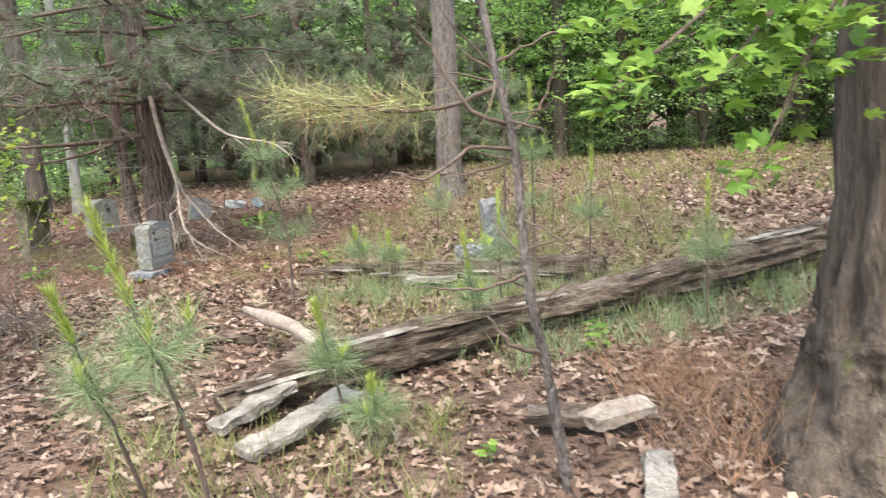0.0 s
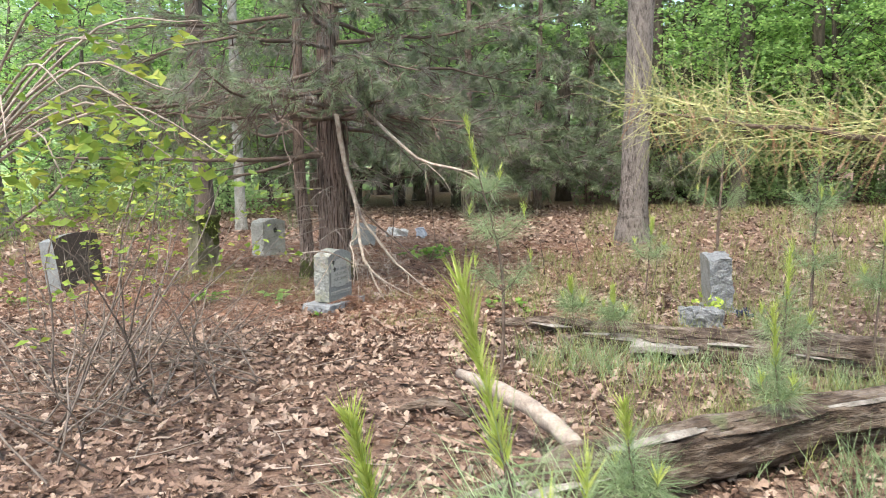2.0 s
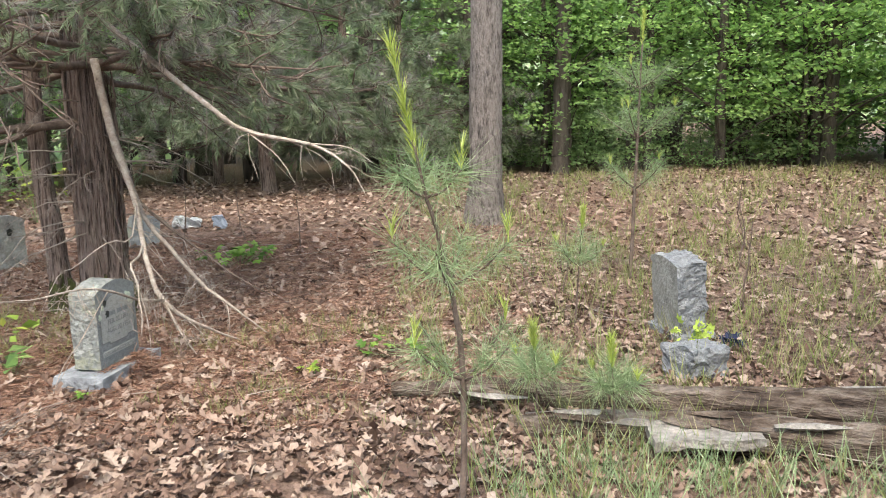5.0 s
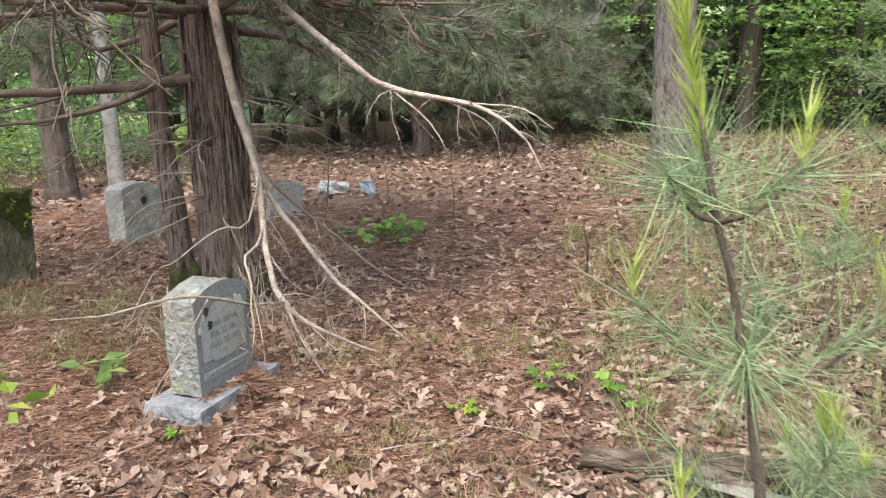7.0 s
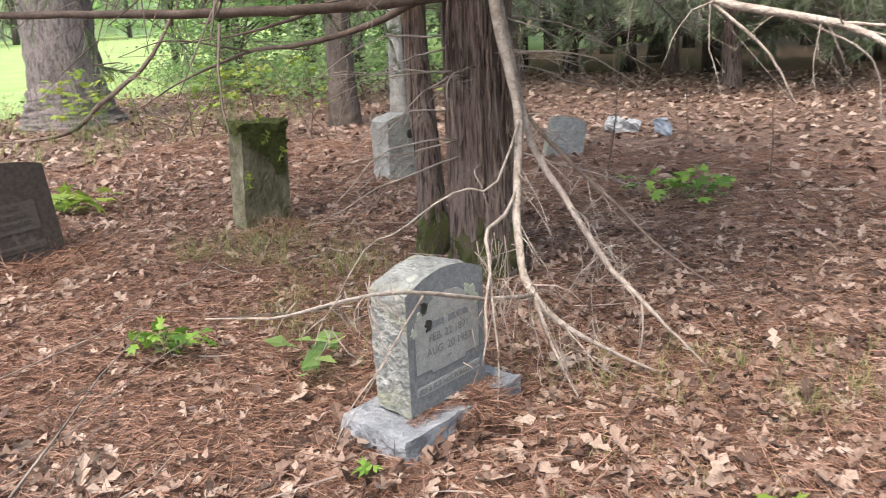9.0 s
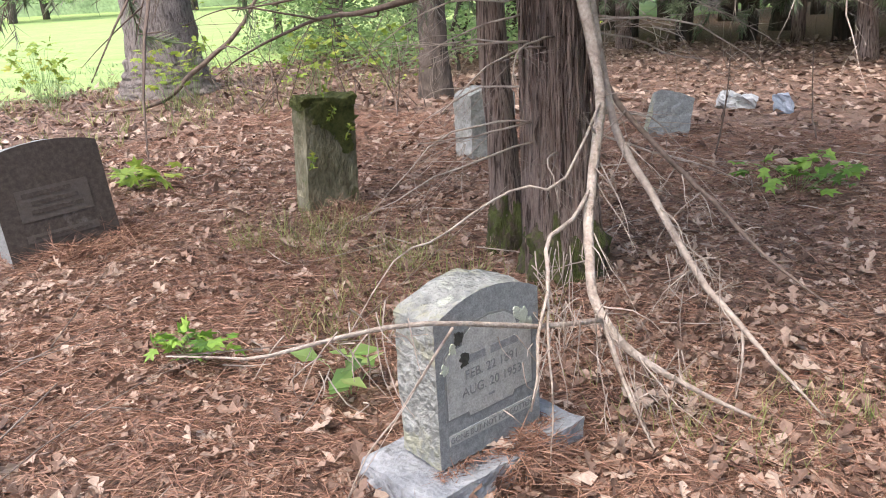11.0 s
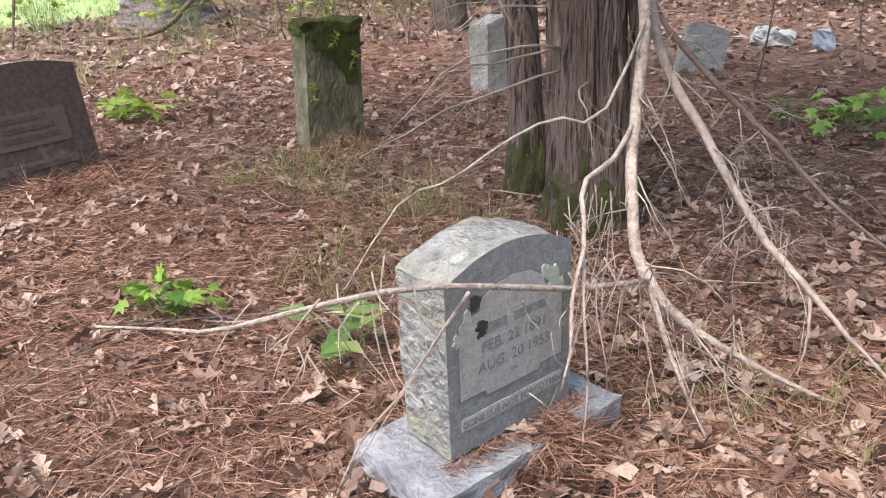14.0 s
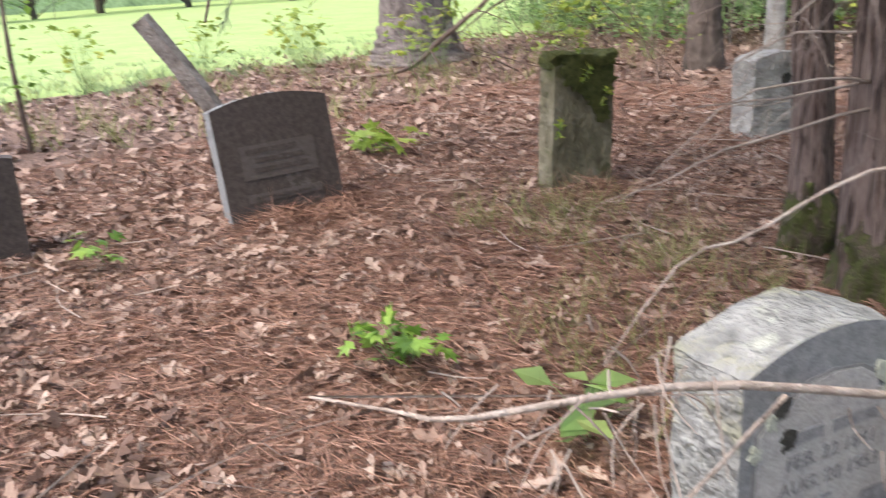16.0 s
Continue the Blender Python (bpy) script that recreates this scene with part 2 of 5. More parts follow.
def tube_vf(pts, radii, sides=8, steps=None, rough=0.0, grain=(3, 3), seed=0, crook=0.0):
    """A closed, tapering, uneven tube: vertices and quads."""
    n = steps or len(pts)
    c = smooth_path(pts, n)
    r = np.interp(np.linspace(0, 1, n), np.linspace(0, 1, len(radii)), radii)
    if crook:
        for i in range(1, n):
            c[i] += np.array(noise.noise_vector(Vector((i * 0.55, seed * 3.1, 0.3)))) * crook
    t = np.gradient(c, axis=0)
    t /= np.linalg.norm(t, axis=1)[:, None] + 1e-9
    ref = np.array([0, 0, 1.0]) if abs(t[:, 2]).mean() < 0.8 else np.array([1.0, 0, 0])
    a = np.cross(t, ref)
    a /= np.linalg.norm(a, axis=1)[:, None] + 1e-9
    b = np.cross(t, a)
    ang = np.linspace(0, 2 * np.pi, sides, endpoint=False)
    k = np.ones((n, sides))
    if rough:
        for i in range(n):
            for j in range(sides):
                w = Vector((math.cos(ang[j]) * grain[0], math.sin(ang[j]) * grain[0], i / n * grain[1] + seed * 7.7))
                k[i, j] += rough * (noise.noise(w) + 0.6 * abs(noise.noise(w * 2.3)) + 0.3 * noise.noise(w * 5.1))
    v = c[:, None] + (a[:, None] * np.cos(ang)[None, :, None] + b[:, None] * np.sin(ang)[None, :, None]) * (r[:, None] * k)[..., None]
    v = np.vstack([v.reshape(-1, 3), c[0], c[-1]])
    f = []
    for i in range(n - 1):
        for j in range(sides):
            j2 = (j + 1) % sides
            f.append((i * sides + j, i * sides + j2, (i + 1) * sides + j2, (i + 1) * sides + j))
    e0, e1 = n * sides, n * sides + 1
    for j in range(0, sides, 2):
        f.append((e0, (j + 2) % sides, j + 1, j))
        o = (n - 1) * sides
        f.append((e1, o + j, o + j + 1, o + (j + 2) % sides))
    return v, np.array(f)


def join(pairs):
    vs, fs, o = [], [], 0
    for v, f in pairs:
        vs.append(v)
        fs.append(f + o)
        o += len(v)
    return np.vstack(vs), np.vstack(fs)


def frames_of(d, n_up):
    """Orthonormal rows (x along d, z near n_up) for arrays of directions."""
    d = d / (np.linalg.norm(d, axis=1)[:, None] + 1e-9)
    y = np.cross(n_up, d)
    y /= np.linalg.norm(y, axis=1)[:, None] + 1e-9
    z = np.cross(d, y)
    return np.stack([d, y, z], axis=1)


def place(tv, tf, pos, rot, size):
    """Copies of a small template, one at each position, turned and scaled, as one vertex and face array."""
    n, k = len(pos), len(tv)
    s = np.broadcast_to(np.asarray(size, float).reshape(-1, 1) if np.ndim(size) == 1 else np.asarray(size, float), (n, 3) if np.ndim(size) == 2 else (n, 1))
    v = np.einsum("nkc,ncd->nkd", tv[None] * s[:, None, :], rot) + pos[:, None]
    f = tf[None] + (np.arange(n) * k)[:, None, None]
    return v.reshape(-1, 3), f.reshape(-1, tf.shape[1])


def unit(n, flat=0.0):
    d = rng.normal(size=(n, 3))
    d[:, 2] *= 1 - flat
    return d / np.linalg.norm(d, axis=1)[:, None]


# leaf shapes: x along the leaf, z up
BROAD_V = np.array([(0, 0, 0), (0.45, 0.34, 0.05), (1, 0, -0.10), (0.45, -0.34, 0.05)], float)
BROAD_F = np.array([(0, 2, 1), (0, 3, 2)])
LOBED_V = np.array([(0, 0, 0.02), (0.18, 0.16, 0.08), (0.30, 0.07, 0.03), (0.48, 0.30, 0.14), (0.60, 0.09, 0.03), (0.80, 0.20, 0.10),
                    (1.0, 0.0, 0.12), (0.80, -0.20, 0.12), (0.60, -0.09, 0.03), (0.48, -0.30, 0.16), (0.30, -0.07, 0.03), (0.18, -0.16, 0.07),
                    (0.5, 0, 0.0)], float)
LOBED_F = np.array([(12, i, (i + 1) % 12) for i in range(11, -1, -1)])
STAR_V = np.array([(0, 0, 0), (0.20, 0.40, 0), (0.36, 0.20, 0.03), (0.72, 0.42, -0.05), (0.66, 0.12, 0.03), (1.05, 0, -0.08), (0.66, -0.12, 0.03),
                   (0.72, -0.42, -0.05), (0.36, -0.20, 0.03), (0.20, -0.40, 0), (0.42, 0, 0.05)], float)
STAR_F = np.array([(10, i, (i + 1) % 10) for i in range(10)])
BLADE_V = np.array([(0, -0.5, 0), (0, 0.5, 0), (0.55, 0.4, 0.04), (0.55, -0.4, 0.04), (1, 0, -0.05)], float)
BLADE_F = np.array([(0, 2, 1), (0, 3, 2), (3, 4, 2)])
NEEDLE_V = np.array([(0, -0.5, 0), (0, 0.5, 0), (1, 0, 0)], float)
NEEDLE_F = np.array([(0, 2, 1)])


def blades(pos, d, length, width, tv=NEEDLE_V, tf=NEEDLE_F, up=None):
    n = len(pos)
    rot = frames_of(d, unit(n) if up is None else up)
    s = np.stack([np.broadcast_to(length, n), np.broadcast_to(width, n), np.broadcast_to(length, n)], 1)
    return place(tv, tf, pos, rot, s)


def trunk_part(parent, pts, radii, mat, sides=14, steps=30, rough=0.12, grain=(3, 6), seed=0, name="trunk", label="", crook=0.0):
    v, f = tube_vf(pts, radii, sides, steps, rough, grain, seed, crook)
    return part(name, mesh_of(name, v, f, mat, True), parent, label)


def twig_set(root, tip, r, count, reach, seed, sub=3, droop=0.3):
    """A crooked limb with side twigs: one vertex and face array, and the twig tips."""
    root, tip = np.array(root, float), np.array(tip, float)
    span = np.linalg.norm(tip - root)
    mid = (root + tip) / 2 + rng.normal(size=3) * span * 0.06 + np.array((0, 0, droop * span * 0.12))
    out = [tube_vf([root, mid, tip], [r, r * 0.65, r * 0.15], 6, 9, 0, seed=seed, crook=span * 0.03)]
    tips = []
    for i in range(count):
        u = rng.uniform(0.25, 0.98)
        p = (1 - u) ** 2 * root + 2 * u * (1 - u) * mid + u * u * tip
        d = (tip - root) / span * 0.7 + unit(1, 0.3)[0] * 0.9
        d[2] -= droop * 0.5
        L = reach * rng.uniform(0.4, 1.0) * (1.15 - u * 0.6)
        q = p + d * L
        out.append(tube_vf([p, (p + q) / 2 + rng.normal(size=3) * L * 0.09, q], [r * 0.34 * (1.1 - u * .6), r * 0.2, r * 0.07], 4, 6, seed=seed + i, crook=L * 0.05))
        tips.append((p, q))
        for _ in range(sub):
            w = rng.uniform(0.35, 0.95)
            a = p * (1 - w) + q * w
            b = a + (d * 0.5 + unit(1)[0] * 0.7 - np.array((0, 0, droop * 0.4))) * L * rng.uniform(0.2, 0.5)
            out.append(tube_vf([a, (a + b) / 2 + rng.normal(size=3) * L * 0.03, b], [r * 0.13, r * 0.09, r * 0.03], 4, 4))
            tips.append((a, b))
    v, f = join(out)
    return v, f, tips


# ---------------------------------------------------------------- ground
def grid_sheet(name, xs, ys, height, mat):
    v = np.array([(x, y, height(x, y)) for y in ys for x in xs])
    nx = len(xs)
    f = [(j * nx + i, j * nx + i + 1, (j + 1) * nx + i + 1, (j + 1) * nx + i) for j in range(len(ys) - 1) for i in range(nx - 1)]
    return mesh_of(name, v, np.array(f), mat, True)


def ground_z(x, y):
    if abs(x) > 40 or abs(y) > 60:
        return 0.0
    return 0.02 * noise.noise(Vector((x * 0.9, y * 0.9, 0))) + 0.012 * noise.noise(Vector((x * 4, y * 4, 3))) - 0.012


axis_x = np.concatenate([[-900, -200, -80], np.arange(-40, -12, 1.5), np.arange(-12, 6, 0.12), np.arange(6, 41, 1.5), [80, 200, 900]])
axis_y = np.concatenate([[-900, -200, -60], np.arange(-30, -1, 1.5), np.arange(-1, 18, 0.12), np.arange(18, 61, 1.5), [120, 300, 900]])
solid("ground", grid_sheet("ground", axis_x, axis_y, ground_z, SOIL), "brown forest floor of leaf mould and pine straw", "ground", kind="structure")
# the mown field beyond the wood's edge
lv, lf = [], []
edge = [(-15.0 - 0.5 * math.sin(k * 1.3) - 0.0 * k, 2 + k * 1.0) for k in range(60)]
for k, (x, y) in enumerate(edge):
    q = x + 0.35 * max(0, y - 20)
    lv += [(q + 1.2 + 0.4 * math.sin(k * 2.3), y, -0.08), (q, y, 0.035), (-95, y * 1.6 - 8, 0.6)]
for k in range(len(edge) - 1):
    for j in (0, 1):
        lf.append((3 * k + j, 3 * k + 3 + j, 3 * k + 4 + j, 3 * k + 1 + j))
solid("lawn", mesh_of("lawn", lv, np.array(lf), LAWN), "bright green mown field beyond the wood's edge", "lawn", kind="structure")


def bed(n, x0, x1, y0, y1):
    p = np.stack([rng.uniform(x0, x1, n), rng.uniform(y0, y1, n), np.zeros(n)], 1)
    p[:, 2] = [ground_z(a, b) for a, b, _ in p]
    return p


def litter(n, box, tv, tf, size, name, tilt=0.45):
    p = bed(n, *box)
    p[:, 2] += rng.uniform(0.004, 0.03, n)
    d = unit(n, 0.75)
    up = np.array((0, 0, 1.0)) + rng.normal(size=(n, 3)) * tilt
    rot = frames_of(d, up)
    rot[rng.random(n) < 0.4, 1:] *= -1
    s = rng.uniform(*size, n)
    v, f = place(tv, tf, p, rot, np.stack([s, s * rng.uniform(0.8, 1.2, n), s * rng.uniform(0.5, 2.2, n)], 1))
    solid(name, mesh_of(name, v, f, LITTER), "dry tan and brown fallen oak leaves on the ground", "leaf litter", kind="stuff")


litter(19000, (-6.5, 3.5, 2.4, 8.0), LOBED_V, LOBED_F, (0.05, 0.115), "leaf_litter")
litter(15500, (-8.5, 3.0, 7.6, 13.0), LOBED_V, LOBED_F, (0.045, 0.11), "leaf_litter")
litter(3600, (-3.4, 0.4, 6.8, 10.2), LOBED_V, LOBED_F, (0.06, 0.12), "leaf_litter")
litter(16000, (-8.5, 1.0, 7.2, 12.0), BROAD_V, BROAD_F, (0.015, 0.045), "leaf_litter", 0.6)
litter(22000, (-16, 12, 13, 24), BROAD_V, BROAD_F, (0.07, 0.14), "leaf_litter")
litter(11000, (-7, 5, -4, 2.6), BROAD_V, BROAD_F, (0.06, 0.12), "leaf_litter")
litter(9000, (3, 9, 3, 13), BROAD_V, BROAD_F, (0.07, 0.13), "leaf_litter")
litter(7000, (-14, -6.5, 3, 13), BROAD_V, BROAD_F, (0.07, 0.13), "leaf_litter")

sp = np.vstack([bed(95000, -9, -0.3, 8.0, 14.5), bed(26000, -5.5, -1.6, 7.6, 10.2), bed(30000, -14, 3, 12, 20)])
sp[:, 2] += rng.uniform(0.004, 0.035, len(sp))
sd = unit(len(sp), 0.86)
v, f = blades(sp, sd, rng.uniform(0.08, 0.19, len(sp)), 0.0038)
solid("pine_straw", mesh_of("pine_straw", v, f, STRAW), "reddish brown fallen pine needles on the ground", "pine straw", kind="stuff")


# ---------------------------------------------------------------- gravestones
def slab_me(name, w, d, h, arch, M, mats, rough=0.006, nx=14, nz=12, ny=5, seed=0, taper=0.0, front_rough=0.1):
    """A standing stone: sawn front on local -y, rough sides, back and arched top, in local metres and then turned by M."""
    vs, fs, ix = [], [], []

    def top(x):
        return h - arch * (2 * x / w) ** 2

    def put(fn, a, b, mi):
        o = len(vs)
        for j in range(b + 1):
            for i in range(a + 1):
                vs.append(fn(i / a, j / b))
        for j in range(b):
            for i in range(a):
                fs.append((o + j * (a + 1) + i, o + j * (a + 1) + i + 1, o + (j + 1) * (a + 1) + i + 1, o + (j + 1) * (a + 1) + i))
                ix.append(mi)

    def xx(s, t):
        return (s - 0.5) * w * (1 - taper * t)

    put(lambda s, t: (xx(s, t), -d / 2, top((s - .5) * w) * t), nx, nz, 0)
    put(lambda s, t: (xx(1 - s, t), d / 2, top((.5 - s) * w) * t), nx, nz, 1)
    put(lambda s, t: (xx(1, t), (s - .5) * d, top(w / 2) * t), ny, nz, 1)
    put(lambda s, t: (xx(0, t), (.5 - s) * d, top(w / 2) * t), ny, nz, 1)
    put(lambda s, t: (xx(s, 1), (t - .5) * d, top((s - .5) * w)), nx, ny, 1)
    out = []
    for p in vs:
        q = Vector(p)
        k = noise.noise_vector(q * 14 + Vector((seed, 0, 0))) * rough + noise.noise_vector(q * 37 + Vector((seed, 5, 0))) * rough * 0.5
        if p[1] < -d / 2 + 1e-4:
            k *= front_rough
        out.append(M @ (q + k))
    me = mesh_of(name, [tuple(p) for p in out], np.array(fs), None, False, mats, ix)
    b = bmesh.new()
    b.from_mesh(me)
    bmesh.ops.remove_doubles(b, verts=b.verts, dist=0.0022 + rough * 0.9)
    b.to_mesh(me)
    b.free()
    return me


def block_me(name, w, d, h, M, mat, rough=0.012, cuts=7, seed=0, round_off=0.12):
    """A rough-hewn block with softened edges."""
    b = bmesh.new()
    bmesh.ops.create_cube(b, size=1.0)
    bmesh.ops.subdivide_edges(b, edges=b.edges, cuts=cuts, use_grid_fill=True)
    for vt in b.verts:
        p = vt.co.copy()
        s = p.copy()
        s.normalize()
        p = p.lerp(s * 0.62, round_off * max(0, p.length - 0.5) * 2)
        q = Vector((p.x * w, p.y * d, (p.z + 0.5) * h))
        vt.co = M @ (q + noise.noise_vector(q * 9 + Vector((seed, 0, 0))) * rough + noise.noise_vector(q * 28 + Vector((0, seed, 0))) * rough * 0.5)
    me = bpy.data.meshes.new(name)
    b.to_mesh(me)
    b.free()
    me.materials.append(mat)
    return me


def patch_me(name, shape, M, mat):
    """A thin raised or inlaid plate from an outline in the local xz plane, front at y."""
    y0, y1, pts = shape
    n = len(pts)
    v = [M @ Vector((x, y0, z)) for x, z in pts] + [M @ Vector((x, y1, z)) for x, z in pts]
    b = bmesh.new()
    vv = [b.verts.new(p) for p in v]
    b.faces.new(vv[:n])
    b.faces.new(list(reversed(vv[n:])))
    for i in range(n):
        b.faces.new((vv[i], vv[(i + 1) % n], vv[n + (i + 1) % n], vv[n + i]))
    bmesh.ops.recalc_face_normals(b, faces=b.faces)
    me = bpy.data.meshes.new(name)
    b.to_mesh(me)
    b.free()
    me.materials.append(mat)
    return me


def words_me(text, size, M, mat, squash=1.0):
    cu = bpy.data.curves.new("words", "FONT")
    cu.body, cu.size, cu.align_x, cu.extrude = text, size, "CENTER", 0.0012
    tmp = bpy.data.objects.new("words", cu)
    scene.collection.objects.link(tmp)
    bpy.context.view_layer.update()
    me = bpy.data.meshes.new_from_object(tmp.evaluated_get(bpy.context.evaluated_depsgraph_get()))
    bpy.data.objects.remove(tmp)
    me.transform(M @ Matrix.Rotation(radians(90), 4, "X") @ Matrix.Diagonal((squash, 1, 1, 1)))
    me.materials.clear()
    me.materials.append(mat)
    return me


def bars(parent, M, y, rows, mat):
    for x0, x1, z0, z1 in rows:
        part("inscription_line", patch_me("inscription_line", (y, y + 0.003, [(x0, z0), (x1, z0), (x1, z1), (x0, z1)]), M, mat), parent)


# the grey marker with the arched top
SM = pose(-3.078, 8.70, 0, 0, 0, 73.0)
stone = thing("headstone", (-3.078, 8.70, 0), "grey granite headstone with arched top and lichen, on a rough base", "headstone", "gravestones")
part("base", block_me("base", 0.63, 0.325, 0.105, SM @ pose(0.0, -0.01, -0.02), BASE_GRANITE, 0.014, 9, 3), stone, "rough grey granite base block")
slab = part("slab", slab_me("slab", 0.40, 0.165, 0.49, 0.055, SM @ pose(0, 0, 0.095), [GRANITE, ROUGH_GRANITE], 0.009, 18, 16, 7, 2), stone,
            "sawn granite face with rough lichen-covered sides")
SP = SM @ pose(0, 0, 0.095)
pan = [(-0.165, 0.145), (-0.09, 0.145), (-0.085, 0.13), (0.085, 0.13), (0.09, 0.145), (0.165, 0.145), (0.165, 0.33), (0.15, 0.345), (0.105, 0.35), (0.10, 0.375),
       (0.06, 0.40), (0, 0.408), (-0.06, 0.40), (-0.10, 0.375), (-0.105, 0.35), (-0.15, 0.345), (-0.165, 0.33)]
part("panel", patch_me("panel", (-0.0855, -0.080, pan), SP, PALE_PANEL), slab, "pale inscribed panel")
big = [(x * 1.045, 0.272 + (z - 0.272) * 1.045) for x, z in pan]
part("panel_border", patch_me("panel_border", (-0.0842, -0.080, big), SP, INCISED), slab, "dark carved border line")
part("motto_band", patch_me("motto_band", (-0.0855, -0.080, [(-0.165, 0.062), (0.165, 0.062), (0.165, 0.095), (-0.165, 0.095)]), SP, PALE_PANEL), slab, "pale motto band")
part("date_line", words_me("FEB. 22 1891", 0.040, SP @ pose(0.005, -0.0858, 0.245), INCISED), slab, "incised birth date")
part("date_line", words_me("AUG. 20 1953", 0.040, SP @ pose(0.005, -0.0858, 0.195), INCISED), slab, "incised death date")
part("motto", words_me("GONE BUT NOT FORGOTTEN", 0.026, SP @ pose(0, -0.0858, 0.070), INCISED, 0.92), slab, "incised motto")
bars(slab, SP, -0.0868, [(-0.10, -0.02, 0.292, 0.316), (0.0, 0.11, 0.292, 0.316), (-0.012, 0.012, 0.165, 0.172)], GRANITE)


def blot(cx, cz, r, k, seed):
    return [(cx + r * (1 + k * noise.noise(Vector((math.cos(a) * 2, math.sin(a) * 2, seed)))) * math.cos(a),
             cz + 1.25 * r * (1 + k * noise.noise(Vector((math.cos(a) * 2, math.sin(a) * 2, seed + 4)))) * math.sin(a)) for a in np.linspace(0, 2 * np.pi, 22, endpoint=False)]


part("lichen_stain", patch_me("lichen_stain", (-0.0872, -0.084, blot(-0.098, 0.305, 0.017, 0.9, 1)), SP, STAIN_HOLE_SHADE), slab, "black lichen stain")
part("lichen_stain", patch_me("lichen_stain", (-0.0872, -0.083, blot(-0.115, 0.375, 0.016, 0.9, 5)), SP, STAIN_HOLE_SHADE), slab, "black lichen stain")
for k, (a, c, r) in enumerate(((0.13, 0.36, 0.02), (0.155, 0.335, 0.016), (0.105, 0.385, 0.012), (-0.17, 0.30, 0.012), (-0.14, 0.35, 0.011))):
    part("lichen", patch_me("lichen", (-0.0872, -0.083, blot(a, c, r, 1.1, 9 + k)), SP, LICHEN), slab, "pale grey lichen crust")

# the dark, sinking marker
DM = pose(-6.33, 9.53, -0.05, 0, 0, 74) @ pose(0, 0, 0, -8, -2.5, 0)
dark = thing("headstone", (-6.33, 9.53, 0), "dark brown granite headstone leaning in the pine straw", "headstone", "gravestones")
dslab = part("slab", slab_me("slab", 0.62, 0.22, 0.70, 0.05, DM, [DARK_GRANITE, GRANITE], 0.009, 16, 14, 6, 8), dark)
part("panel", patch_me("panel", (-0.1135, -0.105, [(-0.20, 0.27), (0.20, 0.27), (0.20, 0.45), (-0.20, 0.45)]), DM, DARK_PANEL), dslab, "dull etched panel")
part("motto_band", patch_me("motto_band", (-0.1135, -0.105, [(-0.20, 0.15), (0.20, 0.15), (0.20, 0.195), (-0.20, 0.195)]), DM, DARK_PANEL), dslab, "dull etched band")
bars(dslab, DM, -0.1155, [(-0.17, 0.1, 0.405, 0.43), (-0.13, 0.13, 0.355, 0.38), (-0.14, 0.15, 0.305, 0.33), (-0.16, 0.16, 0.165, 0.18)], DARK_GRANITE)

EM = pose(-6.86, 8.02, -0.2, 0, 0, 78) @ pose(0, 0, 0, -4, 2, 0)
edge_stone = thing("headstone", (-6.72, 8.12, 0), "dark granite headstone with a stepped foot", "headstone", "gravestones")
part("slab", slab_me("slab", 0.62, 0.22, 0.72, 0.03, EM, [DARK_GRANITE, DARK_GRANITE], 0.006, 12, 12, 5, 4), edge_stone)
part("base", block_me("base", 0.82, 0.36, 0.14, EM, DARK_GRANITE, 0.008, 5, 6), edge_stone, "dark granite base")

# the mossy stone
MM = pose(-5.46, 10.90, -0.04, 0, 0, 68) @ pose(0, 0, 0, 2, 1.5, 0)
mossy = thing("headstone", (-5.46, 10.90, 0), "old brown headstone with a thick cap of green moss", "headstone", "gravestones")
part("slab", slab_me("slab", 0.37, 0.18, 0.75, 0.03, MM, [MOSSY_STONE, MOSSY_STONE], 0.010, 12, 16, 6, 12, 0.04, 0.6), mossy)
part("moss_cap", block_me("moss_cap", 0.37, 0.21, 0.085, MM @ pose(0, 0, 0.695), MOSS, 0.032, 8, 2, 0.3), mossy, "green-brown moss cushion")

for k, (a, c, r) in enumerate(((0.02, 0.64, 0.075), (0.10, 0.62, 0.07), (0.07, 0.54, 0.055), (-0.08, 0.67, 0.05), (0.11, 0.45, 0.04))):
    part("moss_patch", patch_me("moss_patch", (-0.104 - 0.002 * k, -0.08, blot(a, c, r, 1.0, 31 + k)), MM, MOSS), mossy, "green-brown moss patch")

# the concrete marker with a broken rim
CM = pose(-5.28, 12.75, -0.04, 0, 0, 60)
conc = thing("headstone", (-5.28, 12.75, 0), "pale weathered concrete headstone behind the cedar", "headstone", "gravestones")
part("slab", slab_me("slab", 0.42, 0.27, 0.60, 0.05, CM, [CONCRETE, CONCRETE], 0.013, 12, 12, 6, 21, 0.0, 0.7), conc)
# no recess is cut: a black plate imitates the hole's inner shade
part("hollow", patch_me("hollow", (-0.146, -0.13, blot(0.02, 0.43, 0.03, 0.4, 2)), CM, STAIN_HOLE_SHADE), conc, "black plate painted as the shade inside a weathered hole")

